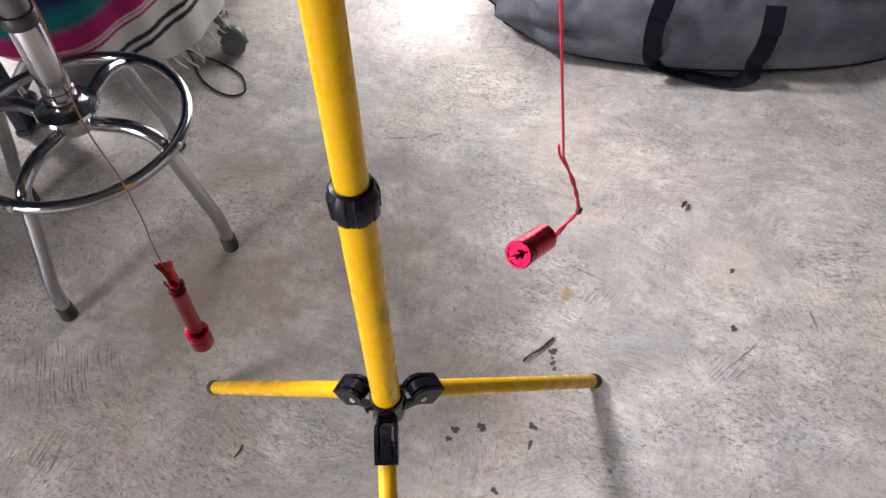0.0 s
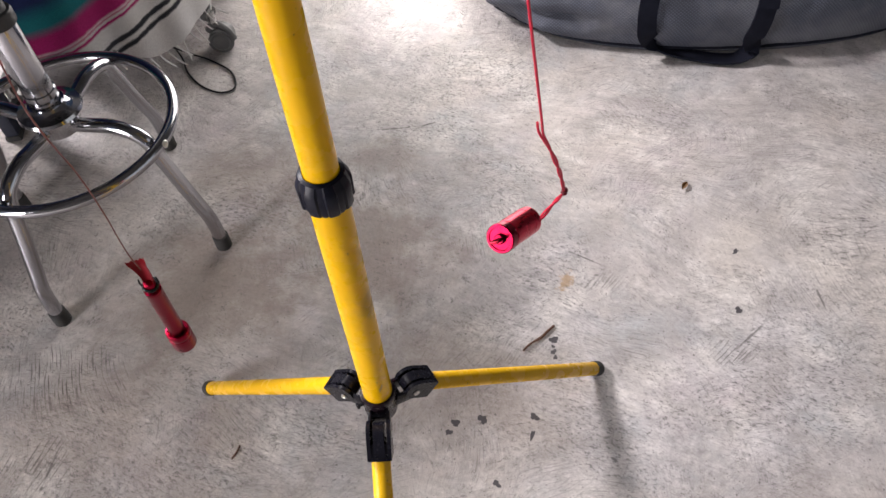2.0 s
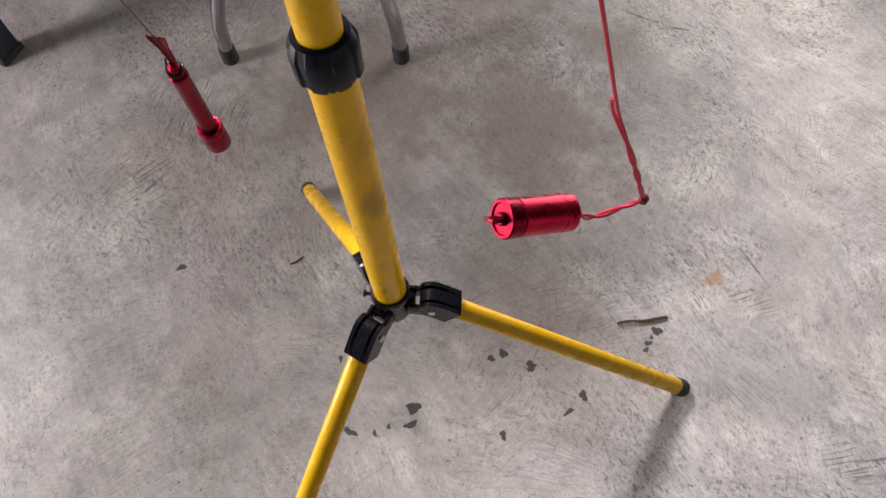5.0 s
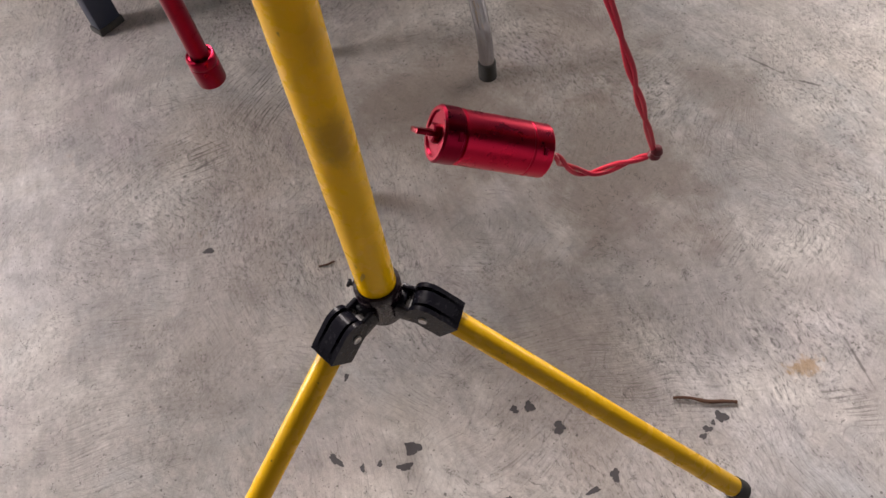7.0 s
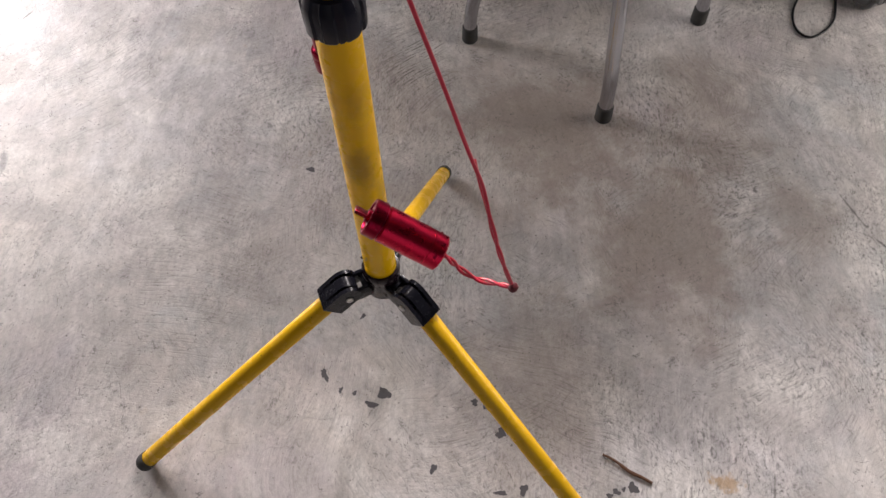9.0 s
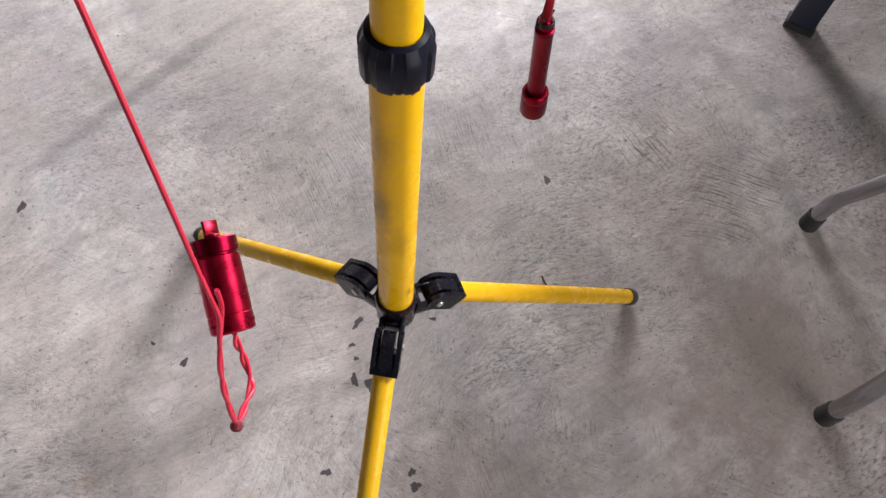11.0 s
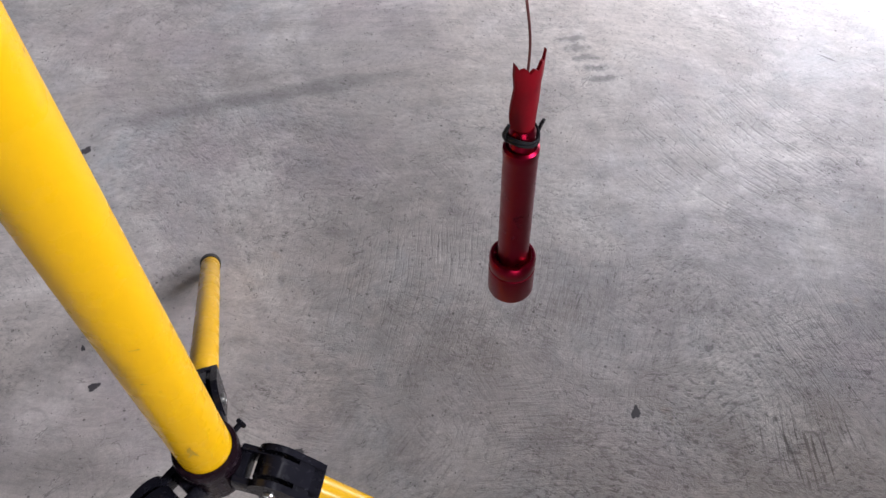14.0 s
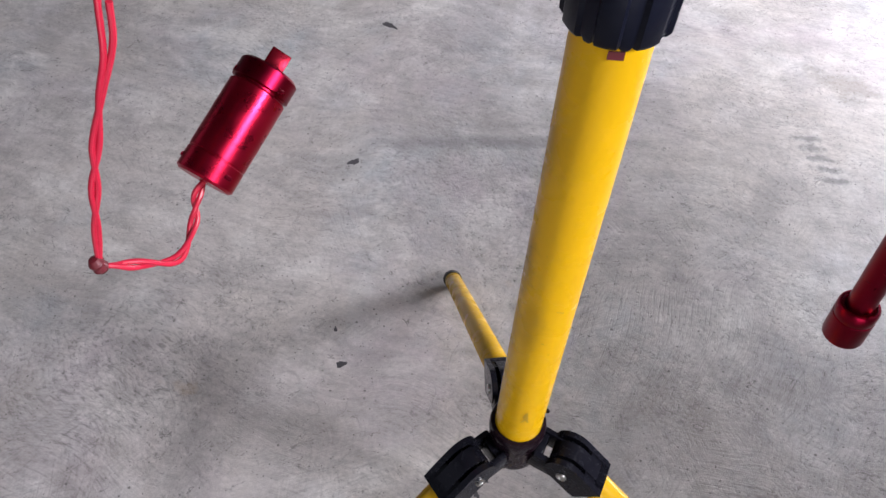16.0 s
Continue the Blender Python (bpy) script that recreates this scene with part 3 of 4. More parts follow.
def leg(angle):
    """One folding leg with its joint; the pivot sits beside the hub, the cap on the floor."""
    out = Vector((math.cos(angle), math.sin(angle), 0))
    side = Vector((-math.sin(angle), math.cos(angle), 0))
    pivot = out * 0.0405 + Vector((0, 0, 0.2835))
    foot = out * 0.3465 + Vector((0, 0, 0.0085))
    way = (foot - pivot).normalized()
    rise = way.cross(side) * -1
    if rise.z < 0:
        rise = -rise
    m = Matrix((way, rise, way.cross(rise))).transposed().to_4x4()
    m.translation = pivot
    joint = bmesh.new()
    plate(hinge_outline(0.0128, 0.027, 0.0128), 0.0120, m, joint)
    for s in (-1, 1):
        plate(hinge_outline(0.0142, 0.024, 0.0128), 0.0042, m @ Matrix.Translation((0, 0, s * 0.0112)), joint)
        plate([(0.008, -0.0126), (0.027, -0.0126), (0.027, 0.0126), (0.008, 0.0112)], 0.0078, m @ Matrix.Translation((0, 0, s * 0.0093)), joint)
    bracket = part("leg_joint", joint, BLACK, tripod, "black folding leg joint", 30)
    ridges = bmesh.new()
    for k in range(5):
        box((0.0006, 0.0005, 0.018), m @ Matrix.Translation((0.0195 + 0.0014 * k, 0.0130, 0)), 0.0, ridges)
    part("grip_ridge", ridges, BLACK, bracket)
    for s in (-1, 1):
        at = m @ Vector((0.002, -0.003, s * 0.0132))
        part("bolt", lathe([(0.0, 0.0), (0.0038, 0.0001), (0.0036, 0.0014), (0.0022, 0.0017), (0.0015, 0.0009), (0.0, 0.0009)], Matrix.Translation(at) @ axes(m.to_3x3().col[2] * s), 20, cap=False), STEEL, bracket)
    lug = bmesh.new()
    for s in (-1, 1):
        box((0.027, 0.0045, 0.019), Matrix.Translation(out * 0.0285 + side * (s * 0.0100) + Vector((0, 0, 0.280))) @ pose(0, 0, 0, 0, 0, math.degrees(angle)) @ pose(0, 0, 0, 0, 12, 0), 0.0015, lug)
    box((0.008, 0.023, 0.017), Matrix.Translation(out * 0.0192 + Vector((0, 0, 0.2795))) @ pose(0, 0, 0, 0, 0, math.degrees(angle)), 0.002, lug)
    part("hub_lug", lug, BLACK, tripod)
    start = pivot + way * 0.020
    length = (foot - start).length
    tube = part("leg", lathe([(0.0101, 0.0), (0.0105, 0.001), (0.0105, length - 0.012), (0.0101, length - 0.010)], Matrix.Translation(start) @ axes(way), 40), YELLOW_LEG, tripod, "scuffed yellow tubular leg")
    part("foot_cap", lathe([(0.0101, length - 0.013), (0.0115, length - 0.0125), (0.0118, length - 0.001), (0.0108, length + 0.0024), (0.006, length + 0.0032)], Matrix.Translation(start) @ axes(way), 32), RUBBER, tube, "black rubber foot cap")


for degrees_round in (31.9, 152.9, 272.8):
    leg(radians(degrees_round))
# the arm at the top that the two cords hang from
part("hanger_arm", sweep([(0, 0, 1.612), (0.0, -0.26, 1.612)], 0.009, 16), YELLOW, tripod)
part("hanger_bar", sweep([(-0.11, -0.2, 1.612), (0.11, -0.2, 1.612)], 0.006, 14), YELLOW, tripod)

# ---- the red cylinder on its cord ----
BACK, FACE = Vector((0.1549, 0.0215, 0.5670)), Vector((0.1305, -0.0148, 0.5896))
can_way = (FACE - BACK).normalized()
BACK -= can_way * 0.0024
can_long = (FACE - BACK).length
can_m = Matrix.Translation(BACK) @ axes(can_way, (-0.06, 0.24, 0.18))
can = thing("hanging_cylinder", "small red anodised metal cylinder hanging from a red cord", "cylinder")
R = 0.0120
part("body", lathe([(0.004, 0.0), (R - 0.0012, 0.0), (R, 0.001), (R, 0.0095), (R - 0.0003, 0.0098), (R - 0.0003, 0.0103), (R, 0.0106), (R, can_long - 0.0105), (R - 0.0009, can_long - 0.0098)], can_m, 64), RED, can)
cap = part("end_cap", lathe([(R - 0.0009, can_long - 0.0099), (R - 0.0009, can_long - 0.009), (R + 0.0003, can_long - 0.0084), (R + 0.0003, can_long - 0.001), (R - 0.0006, can_long), (R - 0.0022, can_long), (R - 0.0026, can_long - 0.0011)], can_m, 64), RED_DARK, can, "dark red rim with a groove")
part("face_disc", lathe([(0.0, can_long - 0.0012), (R - 0.0026, can_long - 0.0011)], can_m, 48, cap=False), RED_FACE, can, "bright brushed red end face")
part("stub", lathe([(0.0042, can_long - 0.0012), (0.0042, can_long + 0.0012), (0.0034, can_long + 0.0018), (0.0, can_long + 0.0018)], can_m, 24), RED_DARK, can)
part("tab", box((0.0024, 0.0084, 0.0095), can_m @ Matrix.Translation((0, 0, can_long + 0.0046)), 0.0004), RED_TAB, can, "flat red metal tab")
for a in (0.6, 2.7, 4.8):
    for z, size in ((can_long - 0.0068, 0.0019), (0.0052, 0.0017)):
        notch = can_m @ pose(0, 0, 0, 0, 0, math.degrees(a)) @ Matrix.Translation((R + 0.0003, 0, z))
        part("dimple", box((0.0006, size * 2, size), notch, 0.0002, segments=1), RED_DARK, can)

KNOT_AT = Vector((0.1893, 0.0597, 0.5588))
TIP = Vector((0.1650, 0.0455, 0.642))
cord = thing("red_cord", "thin red cord with a knotted, twisted loop", "cord")
top_way = Vector((-0.14, -0.17, 0.975)).normalized()
top_end = TIP + top_way * ((1.607 - TIP.z) / top_way.z)
hook = Vector((top_end.x, -0.2, 1.607))


def twist(points, radius, apart, turns, phase=0.0):
    """One strand that winds round a line."""
    path = smooth_path(points, 16)
    out = []
    for i, q in enumerate(path):
        t = path[min(i + 1, len(path) - 1)] - path[max(i - 1, 0)]
        f = axes(t).to_3x3()
        u = i / (len(path) - 1)
        a = phase + 2 * math.pi * turns * u
        out.append(q + (f.col[0] * math.cos(a) + f.col[1] * math.sin(a)) * apart * min(1.0, 8 * u, 8 * (1 - u) + 0.3))
    return sweep(out, radius, 10)


bow = [TIP + (KNOT_AT - TIP) * u + Vector((0.003 * math.sin(3.1 * u), -0.002 * math.sin(3.1 * u), 0)) for u in (0.18, 0.4, 0.6, 0.8)]
gap = Vector((0.0012, 0.0006, 0.0004))
lay = [gap * k for k in (0.3, -0.8, 0.8, -0.5)]
part("cord_drop", sweep(smooth_path([hook + Vector((0, 0, 0.004)), hook + (TIP - hook) * 0.35 + Vector((0.004, 0.0, 0)), hook + (TIP - hook) * 0.7 + Vector((0.003, 0.002, 0)), hook + (TIP - hook) * 0.9 + Vector((0.0015, 0.001, 0)), hook + (TIP - hook) * 0.965 + Vector((0.001, 0, 0)), hook + (TIP - hook) * 0.986 + Vector((0.0008, 0, 0)), TIP + Vector((0.0008, 0, 0))] + [p + d for p, d in zip(bow, lay)] + [KNOT_AT]), 0.0011, 12), CORD, cord)
part("cord_end", sweep(smooth_path([TIP + Vector((-0.0050, -0.003, 0.016)), TIP + Vector((-0.0026, -0.0012, 0.003))] + [p - d for p, d in zip(bow, lay)] + [KNOT_AT]), 0.0011, 10), CORD, cord, "cut end of the cord, tied back")
part("knot", lathe([(0.0, -0.0032), (0.002, -0.0026), (0.0031, -0.0008), (0.0026, 0.0012), (0.0031, 0.0024), (0.0018, 0.0046), (0.0, 0.005)], Matrix.Translation(KNOT_AT) @ axes((0.2, 0.1, 1)), 16, cap=False), KNOT, cord, "tight dark red knot")
tail = BACK + can_way * 0.0004
lower = [KNOT_AT, KNOT_AT + Vector((-0.010, -0.007, -0.008)), KNOT_AT + Vector((-0.0215, -0.0165, -0.0165)), tail + Vector((0.0055, 0.010, -0.0145)), tail + Vector((0.0035, 0.0055, -0.006)), tail, tail + can_way * 0.004]
for phase in (0.0, math.pi):
    part("cord_loop", twist(lower, 0.0011, 0.0012, 2.6, phase), CORD, cord)

# ---- the red torch on its wire ----
LOW, HIGH = Vector((-0.1805, 0.0012, 0.4125)), Vector((-0.1750, -0.0045, 0.5205))
torch = thing("hanging_torch", "small dark red metal torch hanging head down on a wire", "torch")
tw = (HIGH - LOW).normalized()
tm = Matrix.Translation(LOW) @ axes(tw)
tall = (HIGH - LOW).length
part("head", lathe([(0.0, 0.003), (0.0098, 0.003), (0.0102, 0.0), (0.0114, 0.0006), (0.0117, 0.0015), (0.0117, 0.0188), (0.0114, 0.0192), (0.0114, 0.0198), (0.0116, 0.0202), (0.0116, 0.0268), (0.0108, 0.0282), (0.0094, 0.0284), (0.0091, 0.0268), (0.0076, 0.0262)], tm, 56, cap=False), RED_DARK, torch, "wider knurled head with a rim")
part("barrel", lathe([(0.0076, 0.024), (0.0076, tall - 0.010), (0.0078, tall - 0.0095), (0.0078, tall - 0.0052), (0.0066, tall - 0.0042), (0.0060, tall - 0.0050)], tm, 48), RED_DARK, torch)
part("neck", lathe([(0.0056, tall - 0.006), (0.0056, tall + 0.004), (0.0046, tall + 0.006)], tm, 32), RED_DARK, torch)
ring_path = [tm @ Vector((0.0066 * math.cos(a), 0.0066 * math.sin(a), tall + 0.0008 + 0.0012 * math.sin(2 * a))) for a in (2 * math.pi * i / 28 for i in range(28))]
binding = bmesh.new()
sweep(ring_path, 0.0009, 8, binding, closed=True)
sweep([q + tw * 0.0016 for q in ring_path], 0.0008, 8, binding, closed=True)
sweep(smooth_path([tm @ Vector((0.0068, 0.0, tall)), tm @ Vector((0.0085, 0.001, tall + 0.005)), tm @ Vector((0.0072, 0.0025, tall + 0.011))]), 0.0008, 8, binding)
sweep(smooth_path([tm @ Vector((-0.0066, 0.0, tall)), tm @ Vector((-0.0080, -0.0005, tall + 0.004)), tm @ Vector((-0.0084, 0.001, tall + 0.008))]), 0.0008, 8, binding)
part("wire_binding", binding, BLACK_WIRE, torch, "black wire wound round the neck")


def tape_flag():
    """A strip of tape folded lengthwise, wider and torn at its upper end."""
    bm = bmesh.new()
    rows, cols = 16, 8
    front, back = [], []
    for i in range(rows + 1):
        v = i / rows
        wide = 0.0046 + 0.0012 * math.sin(v * 2.6) + 0.009 * max(0, v - 0.74)
        centre = tm @ Vector((0.0008 * math.sin(5 * v), 0.0012 * math.sin(3 * v), tall + 0.001 + 0.036 * v))
        turn = -0.35 + 0.7 * v
        fr, br = [], []
        for j in range(cols + 1):
            u = 2 * j / cols - 1
            ragged = 0.004 * (abs(u) ** 1.5) * (v > 0.99) - 0.002 * (v > 0.99) * (j % 2)
            bow = 0.0032 * (1 - u * u)
            p = Vector((u * wide * math.cos(turn) - bow * math.sin(turn), u * wide * math.sin(turn) + bow * math.cos(turn), ragged))
            fr.append(bm.verts.new(centre + p))
            br.append(bm.verts.new(centre + p + Vector((math.sin(turn), -math.cos(turn), 0)) * 0.0014))
        front.append(fr)
        back.append(br)
    for side in (front, back):
        for i in range(rows):
            for j in range(cols):
                bm.faces.new((side[i][j], side[i][j + 1], side[i + 1][j + 1], side[i + 1][j]))
    for i in range(rows):
        for j in (0, cols):
            bm.faces.new((front[i][j], front[i + 1][j], back[i + 1][j], back[i][j]))
    for j in range(cols):
        for i in (0, rows):
            bm.faces.new((front[i][j], front[i][j + 1], back[i][j + 1], back[i][j]))
    return bm


part("tape_flag", tape_flag(), TAPE, torch, "torn red tape flag")
wire_low = tm @ Vector((0, 0, tall + 0.026))
wire_way = Vector((0.102, -0.185, 0.978))
wire_pts = [wire_low, wire_low + wire_way * 0.025 + Vector((-0.002, 0.001, 0))]
for d, dx, dy in ((0.06, 0.001, -0.001), (0.10, 0.006, -0.004), (0.15, 0.003, 0.001), (0.22, 0.0, 0.0), (0.32, 0.007, 0.004), (0.42, -0.003, -0.002), (0.6, 0.0, 0.0)):
    wire_pts.append(wire_low + wire_way * d + Vector((dx, dy, 0)))
wire_pts += [Vector((-0.085, -0.19, 1.4)), Vector((-0.08, -0.2, 1.607))]
single("hanging_wire", sweep(smooth_path(wire_pts, 10), 0.00055, 8), WIRE, "thin dull bent wire that holds the torch", "wire")

# ---- the chrome stool ----
STOOL = Vector((-0.544, 0.497, 0))
stool = thing("bar_stool", "chrome bar stool with a round foot ring, on concrete", "stool")


def stool_at(r, a, z):
    return STOOL + Vector((r * math.cos(a), r * math.sin(a), z))


def round_ring(r, z, n=72):
    return [stool_at(r, 2 * math.pi * i / n, z) for i in range(n)]


foot_ring = part("foot_ring", sweep(round_ring(0.176, 0.248), 0.0098, 18, closed=True), CHROME, stool, "chrome foot ring")
SM = Matrix.Translation(STOOL)
part("hub_plate", lathe([(0.0, 0.252), (0.034, 0.252), (0.038, 0.268), (0.047, 0.282), (0.050, 0.287), (0.048, 0.292), (0.040, 0.295), (0.032, 0.298), (0.028, 0.303), (0.0, 0.303)], SM, 56, cap=False), CHROME, stool)
part("column", lathe([(0.0165, 0.285), (0.0165, 0.56)], SM, 36), CHROME, stool)
part("lower_sleeve", lathe([(0.0235, 0.298), (0.0245, 0.2995), (0.0245, 0.326), (0.0228, 0.3275), (0.0228, 0.449), (0.0222, 0.451), (0.0170, 0.451)], SM, 48), CHROME, stool, "wide chrome sleeve round the column")
part("column_collar", lathe([(0.0258, 0.444), (0.0265, 0.446), (0.0265, 0.461), (0.0248, 0.464), (0.0172, 0.465)], SM, 48), DARK_PLASTIC, stool, "black plastic collar")
part("seat_post", lathe([(0.0205, 0.46), (0.0205, 0.604)], SM, 32), GREY_PLASTIC, stool)
# Seat is out of view; radius and height are set by its shade.
part("seat", lathe([(0.0, 0.600), (0.150, 0.600), (0.162, 0.605), (0.166, 0.618), (0.162, 0.632), (0.145, 0.639), (0.0, 0.643)], SM, 56, cap=False), VINYL, stool, "round black padded seat")
for a in (math.atan2(-0.052, 0.205), math.atan2(-0.204, -0.043), math.atan2(0.204, 0.043), math.atan2(0.052, -0.205)):
    pts = [stool_at(r, a, z) for r, z in ((0.038, 0.262), (0.066, 0.266), (0.100, 0.270), (0.132, 0.264), (0.152, 0.250), (0.163, 0.215), (0.178, 0.165), (0.193, 0.118), (0.203, 0.088), (0.208, 0.055), (0.210, 0.012))]
    tube = part("stool_leg", sweep(smooth_path(pts, 6), 0.0117, 18), CHROME, stool, "bent chrome tube leg")
    part("rubber_tip", lathe([(0.0128, 0.0), (0.0142, 0.002), (0.0138, 0.030), (0.0122, 0.0315)], Matrix.Translation(stool_at(0.2095, a, 0)), 28), RUBBER, tube, "black rubber tip")
    bolt_at = stool_at(0.1845, a, 0.250)
    part("ring_bolt", lathe([(0.0062, 0.0), (0.0062, 0.0016), (0.0046, 0.003), (0.0028, 0.003), (0.0022, 0.0018), (0.0, 0.0018)], Matrix.Translation(bolt_at) @ axes((math.cos(a), math.sin(a), 0.15)), 20, cap=False), STEEL, foot_ring)

# ---- the duffel bag ----
bag = thing("duffel_bag", "large grey woven duffel bag with black webbing handles, lying full", "bag")
BAG_AT, BAG_A, BAG_B, BAG_H = Vector((0.67, 1.21, 0)), 0.552, 0.295, 0.30


def bag_point(u, v, swell=1.0):
    """u goes round the plan, v from the floor to the top."""
    c, s = math.cos(u), math.sin(u)
    px = math.copysign(abs(c) ** (2 / 2.3), c)
    py = math.copysign(abs(s) ** (2 / 2.3), s)
    lean = max(0.0, math.cos((max(v, 0.28) - 0.28) / 0.72 * math.pi / 2)) ** 0.6 * (1 - 0.10 * (1 - min(v / 0.28, 1)) ** 2)
    z = BAG_H * v * (1 - 0.25 * (abs(c) ** 4))
    p = BAG_AT + Vector((BAG_A * px * lean, BAG_B * py * lean, z))
    near = noise.voronoi(Vector((p.x * 7 + p.z * 4, p.y * 4, p.z * 9 - p.x * 3)))[0]
    crease = min(1.0, (near[1] - near[0]) * 1.5)
    end = max(0.0, min(1.0, (BAG_AT.x - 0.22 - p.x) / 0.2))
    fold = 1 - abs(noise.noise(Vector((p.x * 13 + 3, p.y * 10, p.z * 11 + 2)))) * 2
    ridge = abs(noise.noise(Vector((p.x * 6 + p.z * 7, p.y * 3 + 8, p.z * 4 - p.x * 5))))
    push = (0.008 * crease + 0.036 * crease * end + 0.010 * fold * end + 0.002 * fold - 0.09 * max(0.0, 0.10 - ridge) - 0.012) * min(1.0, v * 5) * swell
    out = Vector((px, py, 0.5 * v)).normalized()
    p += out * push
    p.z = max(p.z, 0.0)
    return p


def bag_body():
    bm = bmesh.new()
    n, rows = 200, 44
    rings = [[bm.verts.new(bag_point(2 * math.pi * i / n, k / rows)) for i in range(n)] for k in range(rows)]
    for a, b in zip(rings, rings[1:]):
        for i in range(n):
            bm.faces.new((a[i], a[(i + 1) % n], b[(i + 1) % n], b[i]))
    bm.faces.new(rings[0][::-1])
    bm.faces.new(rings[-1])
    return bm


part("bag_body", bag_body(), BAG, bag, "creased grey woven cloth", 80)


def bag_angle(x):
    """The angle on the front of the bag at which it stands at x."""
    c = max(-1, min(1, (x - BAG_AT.x) / BAG_A))
    return -math.acos(math.copysign(abs(c) ** (2.3 / 2), c))


def strap(path, wide, thick, up):
    """A flat band along a path; up lies across the band."""
    path = [Vector(p) for p in path]
    bm = bmesh.new()
    rings = []
    for i, p in enumerate(path):
        t = (path[min(i + 1, len(path) - 1)] - path[max(i - 1, 0)]).normalized()
        f = up[i] if isinstance(up, list) else Vector(up)
        nrm = (f - t * f.dot(t)).normalized()
        s = t.cross(nrm)
        rings.append([bm.verts.new(p + s * a * wide / 2 + nrm * b * thick / 2) for a, b in ((-1, -1), (1, -1), (1, 1), (-1, 1))])
    for a, b in zip(rings, rings[1:]):
        for i in range(4):
            bm.faces.new((a[i], a[(i + 1) % 4], b[(i + 1) % 4], b[i]))
    bm.faces.new(rings[0][::-1])
    bm.faces.new(rings[-1])
    return bm


piping = [bag_point(2 * math.pi * i / 160, 0.05, 0.4) + Vector((0, 0, 0.002)) for i in range(160)]
part("piping", sweep(piping, 0.0035, 8, closed=True), WEBBING, bag, "black edge piping")
zip_line = [bag_point(bag_angle(x), 0.66 - 0.30 * max(0.0, x - 0.7)) + Vector((0, -0.004, 0.005)) for x in [0.70 + 0.012 * i for i in range(38)]]
part("zip", sweep(smooth_path(zip_line[::3], 4), 0.0048, 8), WEBBING, bag, "black zip")
for turn, top in ((math.pi + 0.42, 0.62), (math.pi + 0.30, 0.55)):
    seam = [bag_point(turn - 0.25 * math.sin(3 * v), v) + Vector((-0.002, -0.002, 0.002)) for v in (0.05 + top * k / 14 for k in range(15))]
    part("end_seam", sweep(seam, 0.003, 8), WEBBING, bag, "black bound seam")
OFF = Vector((0, -0.020, 0.008))
left_drop = [bag_point(bag_angle(0.448 + 0.004 * k), v, 0.2) + OFF for k, v in enumerate((0.58, 0.51, 0.44, 0.37, 0.30, 0.21))]
right_drop = [bag_point(bag_angle(0.682 + 0.004 * k), v, 0.2) + OFF for k, v in enumerate((0.18, 0.27, 0.36, 0.45, 0.55))]
handle = left_drop + [Vector((0.500, 0.945, 0.024)), Vector((0.535, 0.936, 0.012)), Vector((0.58, 0.922, 0.009)), Vector((0.625, 0.910, 0.009)), Vector((0.665, 0.906, 0.012)), Vector((0.692, 0.915, 0.028))] + right_drop
handle_path = smooth_path(handle, 6)
facing = [Vector((0, -1, 0.35)).lerp(Vector((0, 0.1, 1)), max(0.0, min(1.0, (0.05 - p.z) / 0.035))) for p in handle_path]
part("handle", strap(handle_path, 0.038, 0.004, facing), WEBBING, bag, "drooping black webbing handle")
for drop in (left_drop[:2], right_drop[-2:]):
    a, b = drop
    part("strap_anchor", strap([a + (a - b) * 0.3 + Vector((0, -0.004, 0.001)), (a + b) / 2 + Vector((0, -0.005, 0.001)), b + (b - a) * 0.3 + Vector((0, -0.004, 0.001))], 0.041, 0.004, (0, -1, 0.4)), WEBBING, bag, "stitched black strap anchor")

